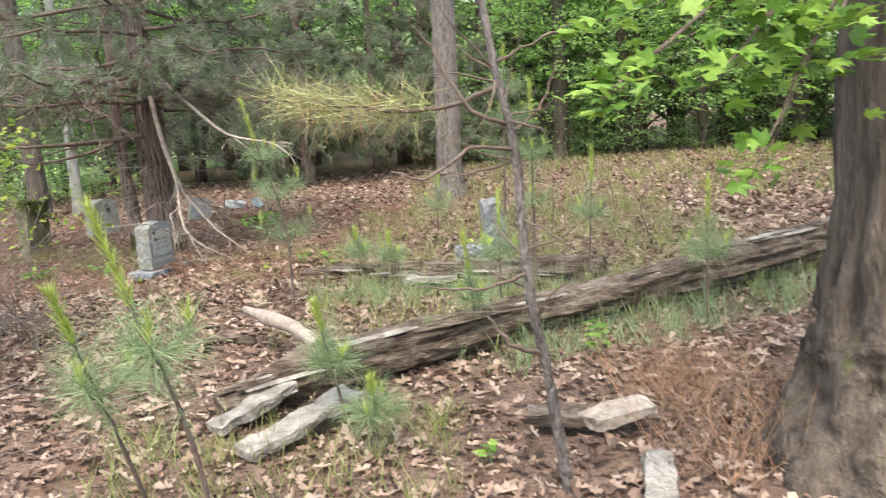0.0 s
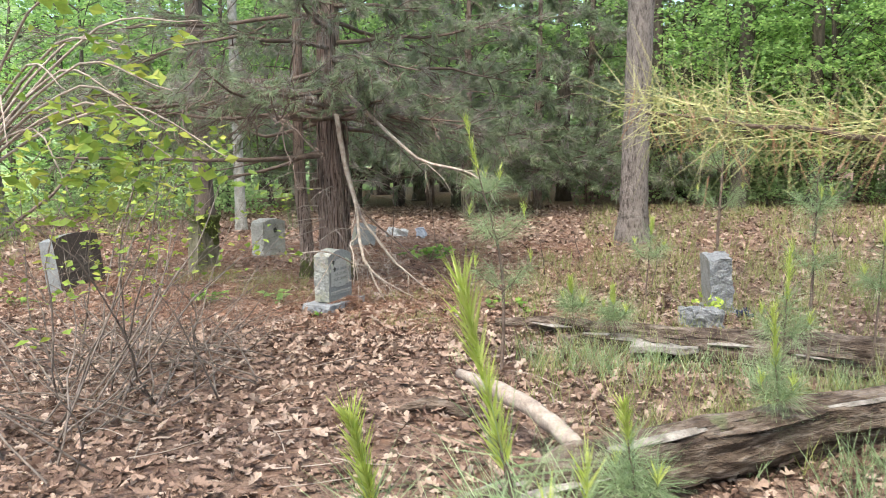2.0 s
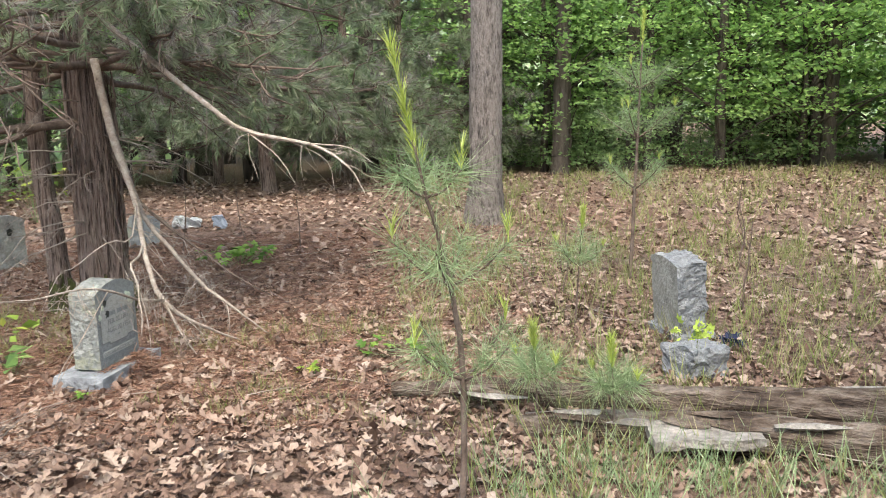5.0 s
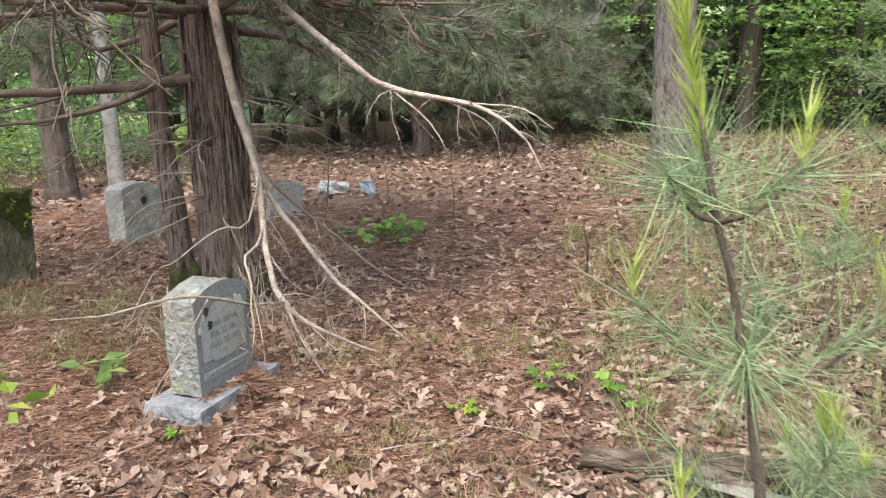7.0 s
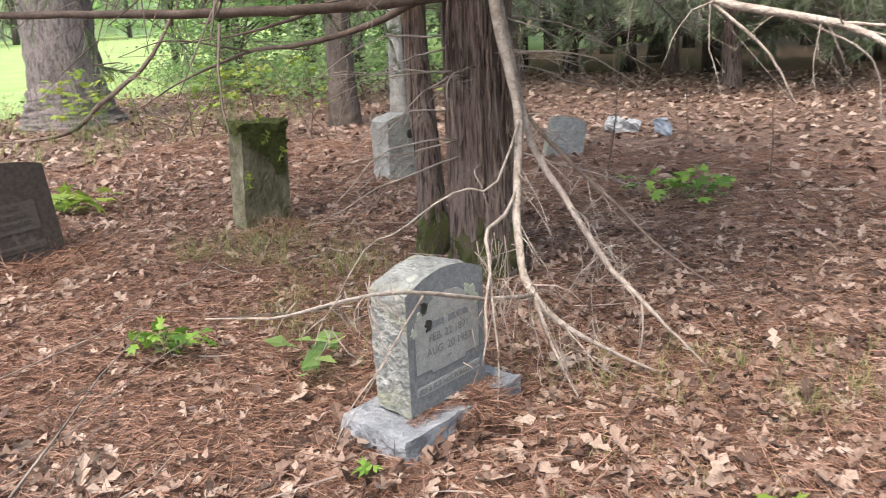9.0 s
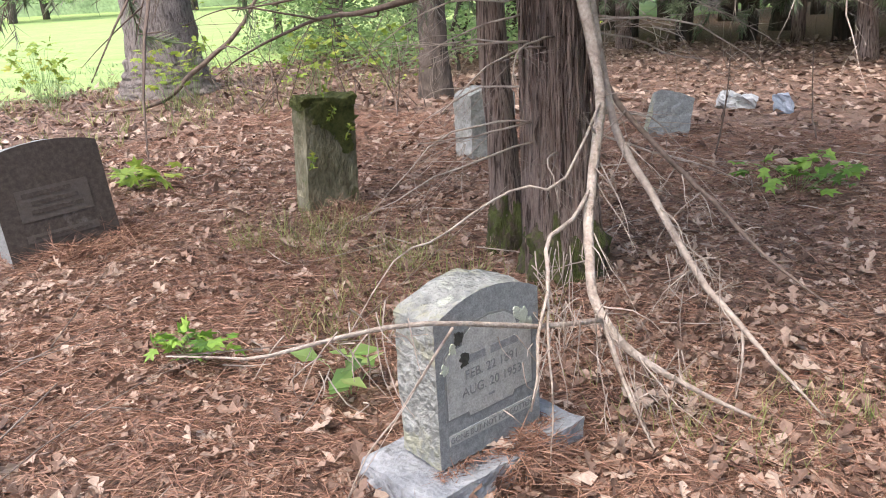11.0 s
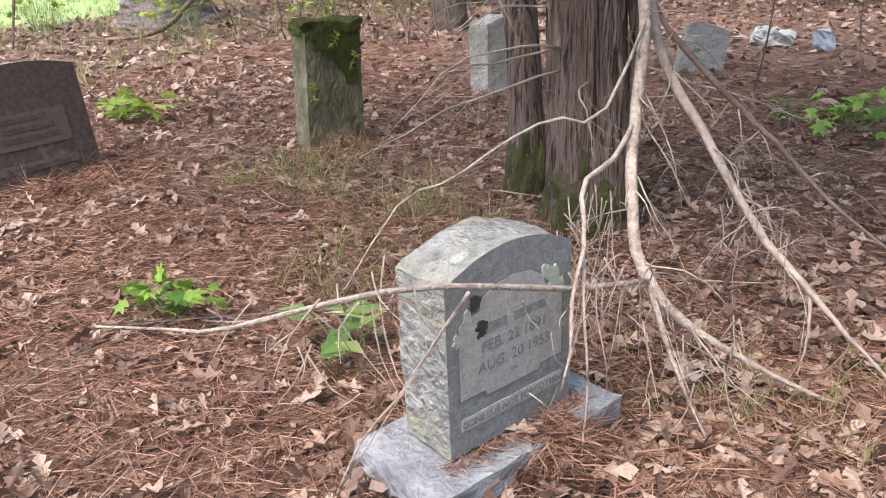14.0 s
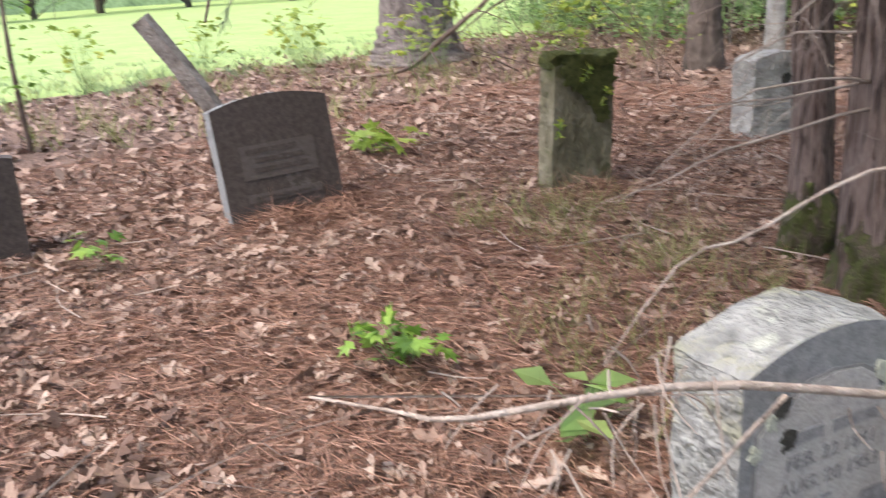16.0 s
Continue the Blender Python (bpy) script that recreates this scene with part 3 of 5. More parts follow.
TM = pose(-4.15, 13.95, -0.06, 0, 0, 30) @ pose(0, 0, 0, -14, 14, 0)
tilted = thing("headstone", (-4.05, 13.95, 0), "small tilted grey headstone sunk in leaves", "headstone", "gravestones")
part("slab", slab_me("slab", 0.36, 0.18, 0.44, 0.03, TM, [GRANITE, ROUGH_GRANITE], 0.016, 9, 9, 5, 31, 0.08, 0.7), tilted)
solid("stone_fragment", block_me("stone_fragment", 0.36, 0.22, 0.18, pose(-3.95, 15.7, -0.05, 0, 12, 15), PALE_STONE, 0.05, 6, 5), "pale broken headstone lying flat", "stone fragment")
solid("stone_fragment", block_me("stone_fragment", 0.16, 0.12, 0.20, pose(-3.42, 15.5, -0.03, 8, -10, 0), BLUE_STONE, 0.03, 5, 9), "small bluish grey stone fragment", "stone fragment")

# the obelisk with artificial flowers
OM = pose(0.60, 8.98, -0.06, 0, 0, -86)
ob = thing("headstone", (0.60, 8.98, 0), "grey granite headstone leaning, smooth-faced with rough broken sides", "headstone", "gravestones")
part("slab", slab_me("slab", 0.37, 0.20, 0.60, 0.03, OM @ pose(0, 0, 0, 5, 3, 0), [CONCRETE, ROUGH_STONE], 0.022, 16, 18, 9, 41, -0.06, 0.12), ob, "smooth grey face with rough-hewn sides")
part("base", block_me("base", 0.44, 0.28, 0.09, OM, BASE_GRANITE, 0.02, 7, 13), ob, "rough base sunk in the leaves")
solid("rough_block", block_me("rough_block", 0.29, 0.25, 0.23, pose(0.29, 8.06, -0.05, 0, 4, 24), ROUGH_STONE, 0.04, 9, 17, 0.35), "rough broken granite block lying before the headstone", "footstone")


def bouquet(loc, mat, n, r, label, name):
    c = np.array(loc) + rng.normal(size=(n, 3)) * r * (1, 1, 0.45)
    b = thing(name, loc, label, "artificial flower")
    for p in c:
        v, f = blades(p[None], unit(1), rng.uniform(0.05, 0.09, 1), 0.05, STAR_V, STAR_F)
        part("petal", mesh_of("petal", v, f, mat), b)
    v, f = tube_vf([loc, (loc[0] + 0.01, loc[1] + 0.03, -0.01)], [0.006, 0.006], 6, 3)
    part("stem", mesh_of("stem", v, f, LEAF_DARK), b)


bouquet((0.40, 8.30, 0.19), FLOWER, 26, 0.055, "lime green artificial flower against the stone", "artificial_flower")
bouquet((0.74, 8.52, 0.06), NAVY, 20, 0.03, "dark blue fallen artificial flower", "artificial_flower")
for (hx, hy, hr, hn) in ((-6.12, 9.75, 0.28, 260), (-6.15, 9.4, 0.22, 200), (-5.2, 10.75, 0.2, 120), (-6.3, 9.9, 0.2, 150)):
    hp = np.array((hx, hy, 0.0)) + rng.normal(size=(hn * 3, 3)) * (hr * .5, hr * .5, 0.0)
    hp[:, 2] = 0.02 + 0.09 * np.exp(-((hp[:, 0] - hx) ** 2 + (hp[:, 1] - hy) ** 2) / (hr * hr * .4)) * rng.random(hn * 3)
    v, f = blades(hp, unit(hn * 3, 0.6), rng.uniform(0.1, 0.2, hn * 3), 0.004)
    solid("pine_straw", mesh_of("pine_straw", v, f, STRAW), "pine straw heaped against the headstone's foot", "pine straw", kind="stuff")
# straw and leaves drifted over the front of the marker's base
hp = np.stack([rng.normal(0.07, 0.075, 900), rng.normal(-0.175, 0.035, 900), np.zeros(900)], 1)
hp[:, 2] = 0.125 * np.exp(-((hp[:, 0] - 0.07) / 0.13) ** 2 - ((hp[:, 1] + 0.15) / 0.09) ** 2) * rng.uniform(0.35, 1.0, 900) + 0.01
hp = np.array([SM @ Vector(q) for q in hp])
v, f = blades(hp, unit(900, 0.75), rng.uniform(0.06, 0.13, 900), 0.004)
solid("pine_straw", mesh_of("pine_straw", v, f, STRAW), "pine straw drifted over the headstone's base", "pine straw", kind="stuff")
# sprigs growing on the mossy stone
for k, (a, b, zz, L) in enumerate(((-0.04, -0.06, 0.76, 0.12), (-0.02, -0.10, 0.62, 0.10), (-0.17, -0.11, 0.34, 0.13), (0.09, -0.11, 0.5, 0.10))):
    root = MM @ Vector((a, b, zz))
    spr = thing("seedling_plant", tuple(root), "small green sprig growing on the mossy headstone", "plant", "low green plants")
    tip = MM @ Vector((a + 0.02, b - 0.05, zz + L))
    part("stem", mesh_of("stem", *tube_vf([tuple(root), tuple((root + tip) / 2), tuple(tip)], [0.0025, 0.002, 0.001], 4, 6), LEAF_DARK), spr)
    u = rng.random(16)[:, None]
    lp = np.array(root) * (1 - u) + np.array(tip) * u
    v, f = blades(lp, unit(16) + np.array((0, 0, 0.4)), rng.uniform(0.025, 0.05, 16), 0.018, BROAD_V * (1, 1.5, 1), BROAD_F)
    part("leaves", mesh_of("leaves", v, f, LEAF_YELLOW), spr)
# leaning board by the field
v, f = join([tube_vf([(-8.55, 10.45, -0.1), (-8.68, 10.2, 0.45), (-8.83, 9.88, 1.02)], [0.085, 0.085, 0.08], 4, 8, 0.12, (3, 9), 3)])
solid("leaning_post", mesh_of("leaning_post", v, f, GREY_WOOD), "weathered pale board leaning out of the ground", "post")


# ---------------------------------------------------------------- cedar
def tufts(pairs, per, length, width, spread=0.75, droop=0.15):
    a = np.array([p for p, q in pairs])
    b = np.array([q for p, q in pairs])
    i = np.repeat(np.arange(len(a)), per)
    u = rng.uniform(0.1, 1.05, len(i))[:, None]
    pos = a[i] * (1 - u) + b[i] * u
    d = b[i] - a[i]
    d = d / (np.linalg.norm(d, axis=1)[:, None] + 1e-9) + unit(len(i)) * spread
    d[:, 2] -= droop
    return blades(pos, d, rng.uniform(0.5, 1.0, len(i)) * length, width)


def cedar(loc, h, reach, low, trunk_r, limbs, seed, aim=None, per=16, label="", trunk_pts=None, count=13, dry=0.35, leaf=0.14, wid=0.010, mat=CEDAR_LEAF):
    x, y, z = loc
    t = thing("cedar_tree", loc, label or "dark red cedar with drooping grey-green foliage", "tree", "cedars")
    trunk_part(t, [(x, y, -0.1), (x - 0.05, y + 0.03, low), (x + 0.05, y + 0.1, h)], [trunk_r * 1.25, trunk_r, trunk_r * 0.75, trunk_r * 0.2], CEDAR_BARK,
               44, 46, 0.30, (5.0, 1.6), seed)
    wood, ends = [], []
    for i in range(limbs):
        a = i * 2.399 + seed
        u = ((i + 0.5) / limbs) ** 2.1
        zz = low + (h - low) * u
        R = reach * (1 - 0.75 * u) * rng.uniform(0.75, 1.1)
        if aim:
            R *= 1 - aim[0] * max(0, math.cos(a)) - aim[1] * max(0, -math.sin(a))
        root = (x, y, zz)
        tip = (x + math.cos(a) * R, y + math.sin(a) * R, max(low - 0.1, zz + R * rng.uniform(-0.16, 0.10)))
        v, f, tips = twig_set(root, tip, 0.022 * (1.2 - u * .6) * (reach / 3.5), count, R * 0.34, seed * 50 + i, 4, 0.25)
        wood.append((v, f))
        ends += tips
    v, f = join(wood)
    part("branchwork", mesh_of("branchwork", v, f, DARK_TWIG, True), t, "dark bare-barked limbs")
    ends = [(p, q) for p, q in ends if not (q[1] < 9.6 and min(p[2], q[2]) < 1.9)]
    k = int(len(ends) * dry)
    order = rng.permutation(len(ends))
    v, f = tufts([ends[i] for i in order[k:]], per, leaf, wid)
    part("foliage", mesh_of("foliage", v, f, mat), t, "grey-green scale foliage sprays")
    v, f = tufts([ends[i] for i in order[:k]], max(3, per // 2), leaf * 1.3, wid * 0.55, 0.9)
    part("dead_foliage", mesh_of("dead_foliage", v, f, CEDAR_DRY), t, "grey dead twiglets")
    return t


main = cedar((-3.52, 10.36, 0), 8.5, 4.2, 1.88, 0.145, 66, 3, per=46, leaf=0.12, wid=0.0095, aim=(0.48, 0.28), label="red cedar with shaggy bark, mossy foot and dead lower branches", count=18, dry=0.42)
trunk_part(main, [(-3.95, 10.60, -0.1), (-3.99, 10.63, 0.6), (-4.06, 10.68, 1.5), (-4.0, 10.7, 4.5)], [0.10, 0.078, 0.07, 0.04], CEDAR_BARK, 16, 40, 0.14, (2.4, 4), 8,
           "second_trunk", "thin second cedar trunk")
for (x, y, r, hh) in ((-3.52, 10.36, 0.186, 0.34), (-3.95, 10.60, 0.100, 0.30)):
    v, f = tube_vf([(x, y, -0.05), (x, y, hh * 0.5), (x - 0.01, y, hh)], [r * 1.14, r * 0.98, r * 0.62], 30, 20, 0.42, (3.6, 3.0), 5)
    part("moss_collar", mesh_of("moss_collar", v, f, CEDAR_MOSS, True), main, "green moss round the foot of the trunk")
# bark strips
for i in range(64):
    a = rng.uniform(0, 6.28)
    z0 = rng.uniform(0.30, 1.5)
    c, s = math.cos(a), math.sin(a)
    rr = 0.166
    pts = [(-3.54 + c * rr, 10.37 + s * rr, z0), (-3.54 + c * (rr + .012), 10.37 + s * (rr + .012), z0 + 0.25), (-3.55 + c * (rr - .01), 10.38 + s * (rr - .01), z0 + rng.uniform(.4, .7))]
    v, f = tube_vf(pts, [0.003, rng.uniform(0.007, 0.014), 0.003], 5, 10, 0.4, (2, 5), i, crook=0.012)
    part("bark_strip", mesh_of("bark_strip", v, f, CEDAR_BARK), main)


def dead_branch(name, pts, r, label, twigs=(), parent=None, mat=DEAD_WOOD, n=34, crook=0.006):
    t = parent or thing(name, pts[-1], label, "dead branch")
    v, f = tube_vf(pts, r, 8, n, 0.14, (2, 9), len(pts), crook)
    part("branch", mesh_of("branch", v, f, mat, True), t)
    for q, rr in twigs:
        v, f = tube_vf(q, rr, 5, 14, 0.1, (2, 6), len(q), crook * 0.8)
        part("twig", mesh_of("twig", v, f, mat, True), t)
    return t


# the bleached hanging branches in front of the marker; they grow from the cedar
hang = dead_branch("branch", [(-3.42, 10.16, 1.95), (-3.30, 10.02, 1.40), (-3.16, 9.90, 0.98), (-3.04, 9.55, 0.76), (-2.94, 9.25, 0.56), (-2.82, 9.08, 0.36), (-2.62, 9.16, 0.17), (-2.36, 9.31, 0.0)],
                   [0.032, 0.027, 0.021, 0.018, 0.016, 0.015, 0.010, 0.005], "", [
    ([(-2.82, 9.08, 0.36), (-2.79, 9.06, 0.30), (-2.70, 9.02, 0.13), (-2.61, 8.98, 0.0)], [0.011, 0.009, 0.006, 0.003]),
    ([(-2.817, 9.077, 0.364), (-2.902, 8.822, 0.426), (-2.956, 8.549, 0.534), (-3.029, 8.311, 0.607), (-3.111, 8.141, 0.626), (-3.182, 7.999, 0.627), (-3.253, 7.95, 0.636), (-3.354, 7.883, 0.645)], [0.009, 0.008, 0.007, 0.006, 0.005, 0.003, 0.002]),
    ([(-2.971, 8.445, 0.56), (-3.041, 8.416, 0.44), (-3.125, 8.396, 0.301), (-3.213, 8.368, 0.173), (-3.276, 8.33, 0.02)], [0.004, 0.0035, 0.003, 0.002]),
    ([(-3.13, 9.85, 0.93), (-3.03, 9.25, 0.745), (-3.118, 9.139, 0.747), (-3.199, 8.995, 0.702), (-3.27, 8.848, 0.637), (-3.314, 8.696, 0.62), (-3.362, 8.519, 0.451)], [0.006, 0.0045, 0.004, 0.003, 0.0015]),
    ([(-3.0, 9.4, 0.68), (-2.984, 9.214, 0.628), (-3.005, 9.074, 0.60), (-2.93, 8.926, 0.518), (-2.89, 8.769, 0.443), (-2.857, 8.685, 0.346), (-2.868, 8.663, 0.243)], [0.008, 0.008, 0.006, 0.005, 0.003]),
    ([(-2.94, 8.941, 0.50), (-2.872, 8.786, 0.404), (-2.841, 8.75, 0.262), (-2.834, 8.71, 0.05)], [0.005, 0.004, 0.003, 0.002]),
], main)
dead_branch("branch", [(-3.36, 10.2, 1.5), (-3.113, 9.919, 0.847), (-2.903, 9.77, 0.595), (-2.653, 9.582, 0.346), (-2.483, 9.474, 0.243), (-2.377, 9.421, 0.164), (-2.2, 9.38, 0.02)],
            [0.02, 0.016, 0.014, 0.011, 0.007, 0.003], "", [([(-2.49, 9.48, 0.25), (-2.47, 9.43, 0.13), (-2.48, 9.40, 0.01)], [0.006, 0.004, 0.002])], main, TWIG)
dead_branch("branch", [(-3.36, 10.22, 1.25), (-3.154, 10.021, 0.922), (-2.837, 9.951, 0.635), (-2.681, 9.9, 0.524), (-2.46, 9.821, 0.356), (-2.2, 9.8, 0.2)], [0.014, 0.012, 0.01, 0.007, 0.003], "", (), main, DARK_TWIG)
dead_branch("branch", [(-3.3, 10.1, 2.2), (-2.521, 9.253, 1.62), (-2.263, 9.197, 1.428), (-1.811, 9.119, 1.314), (-1.602, 9.0, 1.175), (-1.5, 8.95, 1.0)], [0.022, 0.016, 0.013, 0.008, 0.003], "",
            [([(-2.263, 9.197, 1.428), (-2.05, 9.14, 1.25), (-1.95, 9.12, 1.08)], [0.007, 0.005, 0.002]), ([(-1.85, 9.12, 1.33), (-1.6, 9.1, 1.3), (-1.45, 9.08, 1.2)], [0.005, 0.004, 0.002]),
             ([(-2.0, 9.15, 1.36), (-1.75, 9.2, 1.22), (-1.7, 9.2, 1.02)], [0.005, 0.003, 0.002])], main, DEAD_WOOD)
dead_branch("branch", [(-3.6, 10.3, 1.5), (-4.0, 9.95, 1.46), (-4.38, 9.50, 1.45), (-5.19, 8.95, 1.48), (-5.9, 8.6, 1.5)], [0.035, 0.028, 0.022, 0.016, 0.01], "",
            [([(-4.1, 9.8, 1.46), (-4.6, 9.9, 1.36), (-5.2, 10.0, 1.3)], [0.012, 0.008, 0.003])], main, DARK_TWIG)
dead_branch("branch", [(-3.7, 10.4, 1.55), (-4.345, 10.632, 1.35), (-4.9, 10.75, 1.25), (-5.53, 11.042, 1.2), (-6.2, 11.1, 1.0), (-6.785, 11.239, 0.78)], [0.028, 0.02, 0.016, 0.012, 0.008, 0.003], "",
            [([(-4.8, 10.72, 1.27), (-5.2, 11.2, 1.2), (-5.9, 11.6, 1.25)], [0.009, 0.007, 0.003]), ([(-5.5, 11.03, 1.2), (-6.0, 10.8, 1.3), (-6.4, 10.7, 1.2)], [0.008, 0.005, 0.002])], main, DARK_TWIG)
# side twigs of the hanging branches
for line, count in (([(-3.16, 9.90, 0.98), (-3.04, 9.55, 0.76), (-2.94, 9.25, 0.56), (-2.82, 9.08, 0.36), (-2.62, 9.16, 0.17)], 20),
                    ([(-3.113, 9.919, 0.847), (-2.903, 9.77, 0.595), (-2.653, 9.582, 0.346), (-2.483, 9.474, 0.243)], 14),
                    ([(-3.154, 10.021, 0.922), (-2.837, 9.951, 0.635), (-2.46, 9.821, 0.356)], 9),
                    ([(-2.521, 9.253, 1.62), (-2.263, 9.197, 1.428), (-1.811, 9.119, 1.314), (-1.602, 9.0, 1.175)], 16)):
    c = smooth_path(line, 60)
    for i in range(count):
        k = c[rng.integers(0, 60)]
        e = k + (unit(1)[0] * 0.75 + np.array((0.15, -0.1, -0.45))) * rng.uniform(0.14, 0.38)
        if e[2] < 0.02 or (e[0] < -2.88 and 8.4 < e[1] < 9.0):
            continue
        v, f, _ = twig_set(k, e, 0.0032, 4, 0.12, i, 2, 0.4)
        v[:, 2] = np.maximum(v[:, 2], 0.012)
        part("dead_twig", mesh_of("dead_twig", v, f, TWIG if i % 2 else DEAD_WOOD, True), main)
# fine dead twiglets hanging round the marker
fine = []
for i in range(170):
    base = np.array([(-2.84, 9.0, 0.4), (-2.98, 9.0, 0.55), (-2.9, 8.75, 0.42), (-2.66, 9.1, 0.2), (-2.7, 9.6, 0.38), (-3.1, 8.2, 0.62)][i % 6]) + rng.normal(size=3) * (0.06, 0.10, 0.05)
    L = rng.uniform(0.06, 0.24)
    d = unit(1)[0] * 0.5 + np.array((0, 0, -0.7))
    q = base + d * L
    if q[2] < 0.01 or (q[0] < -2.93 and 8.45 < q[1] < 8.95):
        continue
    fine.append(tube_vf([base, (base + q) / 2 + rng.normal(size=3) * 0.012, q], [0.0022, 0.0016, 0.0008], 4, 5))
v, f = join(fine)
tagged(part("twiglet_tangle", mesh_of("twiglet_tangle", v, f, TWIG), main, "fine bleached twiglets"), kind="stuff")

for i in range(20):
    a = rng.uniform(-2.9, 1.2)
    z0 = rng.uniform(0.55, 1.75)
    L = rng.uniform(0.45, 1.0)
    k = np.array((-3.54 + math.cos(a) * .13, 10.37 + math.sin(a) * .13, z0))
    e = k + np.array((math.cos(a) * L, math.sin(a) * L, -rng.uniform(0.0, 0.45) * L))
    v, f, _ = twig_set(k, e, 0.0065, 7, 0.32, i, 3, 0.5)
    v[:, 2] = np.maximum(v[:, 2], 0.01)
    part("dead_branch", mesh_of("dead_branch", v, f, TWIG if i % 3 else DEAD_WOOD, True), main, "bleached dead side branch")
# pine straw caught on the marker's base
sx = rng.uniform(-0.24, 0.24, 420)
sy = -0.085 - np.abs(rng.normal(size=420)) * 0.022
sw = np.array([SM @ Vector((a, b, 0.088 + 0.012 * rng.random())) for a, b in zip(sx, sy)])
v, f = blades(sw, unit(420, 0.85), rng.uniform(0.015, 0.06, 420), 0.0035)
solid("pine_straw", mesh_of("pine_straw", v, f, STRAW), "brown pine straw caught on the headstone's base", "pine straw", kind="stuff")
# oak leaves drifted over the middle of the base
lp = np.array([SM @ Vector((a, b, z)) for a, b, z in ((0.02, -0.15, 0.10), (0.07, -0.17, 0.085), (0.0, -0.19, 0.05), (0.10, -0.19, 0.05), (0.05, -0.21, 0.03), (0.14, -0.20, 0.035), (-0.05, -0.21, 0.03))])
v, f = place(LOBED_V, LOBED_F, lp, frames_of(unit(len(lp), 0.8), np.array((0.25, -0.1, 1.0)) + rng.normal(size=(len(lp), 3)) * 0.3), rng.uniform(0.07, 0.11, len(lp)))
solid("leaf_litter", mesh_of("leaf_litter", v, f, LITTER), "dry oak leaves drifted against the headstone's base", "leaf litter", kind="stuff")
# cedars behind
for i, (x, y, h, r, low) in enumerate(((-1.6, 23.0, 7, 3.6, 0.9), (-4.6, 23.5, 8, 3.6, 0.9), (-7.6, 22.5, 8, 3.4, 1.5), (1.6, 26.0, 8, 3.5, 0.8), (-0.2, 25.0, 8, 3.2, 0.9), (-3.2, 20.6, 6, 2.6, 1.5))):
    cedar((x, y, 0), h, r, low, 0.12, 30, 11 + i, per=36, count=11, dry=0.35, leaf=0.24, wid=0.024, mat=CEDAR_LEAF)


# ---------------------------------------------------------------- pines and oak
def tall_tree(name, loc, r, h, mat, label, lean=(0, 0), flare=1.5, seed=0, sides=26, crown_r=3.0, leaf=NEEDLE, crown=True, rough=0.11, grain=None):
    x, y, _ = loc
    t = thing(name, loc, label, "tree")
    lx, ly = lean
    trunk_part(t, [(x, y, -0.15), (x + lx * .03, y + ly * .03, 0.35), (x + lx * .1, y + ly * .1, 1.3), (x + lx * .5, y + ly * .5, h * .5), (x + lx, y + ly, h)],
               [r * flare * 1.1, r * (1 + (flare - 1) * .35), r, r * 0.85, r * 0.4], mat, sides, 90, rough, grain or (5, h * 2.2), seed)
    if crown:
        n = 260
        c = np.array((x + lx, y + ly, h - 1.5)) + rng.normal(size=(n, 3)) * (crown_r * .55, crown_r * .55, 1.4)
        i = np.repeat(np.arange(n), 18)
        v, f = blades(c[i] + rng.normal(size=(len(i), 3)) * 0.3, unit(len(i)), rng.uniform(0.2, 0.4, len(i)), 0.05)
        part("crown", mesh_of("crown", v, f, leaf), t)
    return t


tall_tree("pine_tree", (0.22, 14.75, 0), 0.215, 15, PINE_BARK, "tall straight pine with grey plated bark", (0.35, 0.3), 1.45, 3)
v, f = tufts([((0.22, 14.75, 0.0), (0.22 + math.cos(a) * .5, 14.75 + math.sin(a) * .5, 0.04)) for a in np.linspace(0, 6.2, 40)], 20, 0.16, 0.006)
solid("pine_straw", mesh_of("pine_straw", v, f, STRAW), "reddish pine straw heaped round the pine's foot", "pine straw", kind="stuff")
tall_tree("pine_tree", (-12.2, 15.3, 0), 0.50, 16, PINE_BARK, "massive old pine with deeply plated bark by the field", (-0.2, 0.2), 1.55, 9, 34)
tall_tree("tree", (-7.7, 15.8, 0), 0.17, 12, SHADED_BARK, "slim tree at the wood's edge, bark darkened for shade", (-0.3, 0.3), 1.4, 14)
tall_tree("tree", (-7.45, 16.9, 0), 0.10, 10, CONCRETE, "slender pale-barked young tree", (-0.1, 0.2), 1.3, 15)
oak = tall_tree("oak_tree", (1.92, 3.12, 0), 0.36, 11, OAK_BARK, "large oak with furrowed, mossy bark and a flared foot", (0.5, 0.1), 1.75, 22, 72, leaf=LEAF_WOOD, rough=0.19, grain=(6, 9))


def spray(parent, name, spots, per, size, tv, tf, mat, flat=0.6, spread=0.12, label=""):
    c = np.repeat(np.array(spots, float), per, axis=0) + rng.normal(size=(len(spots) * per, 3)) * (spread, spread, spread * 0.5)
    n = len(c)
    up = np.array((0, 0, 1.0)) + rng.normal(size=(n, 3)) * flat
    rot = frames_of(unit(n, 0.7), up)
    s = rng.uniform(size[0], size[1], n)
    v, f = place(tv, tf, c, rot, s)
    return part(name, mesh_of(name, v, f, mat), parent, label)


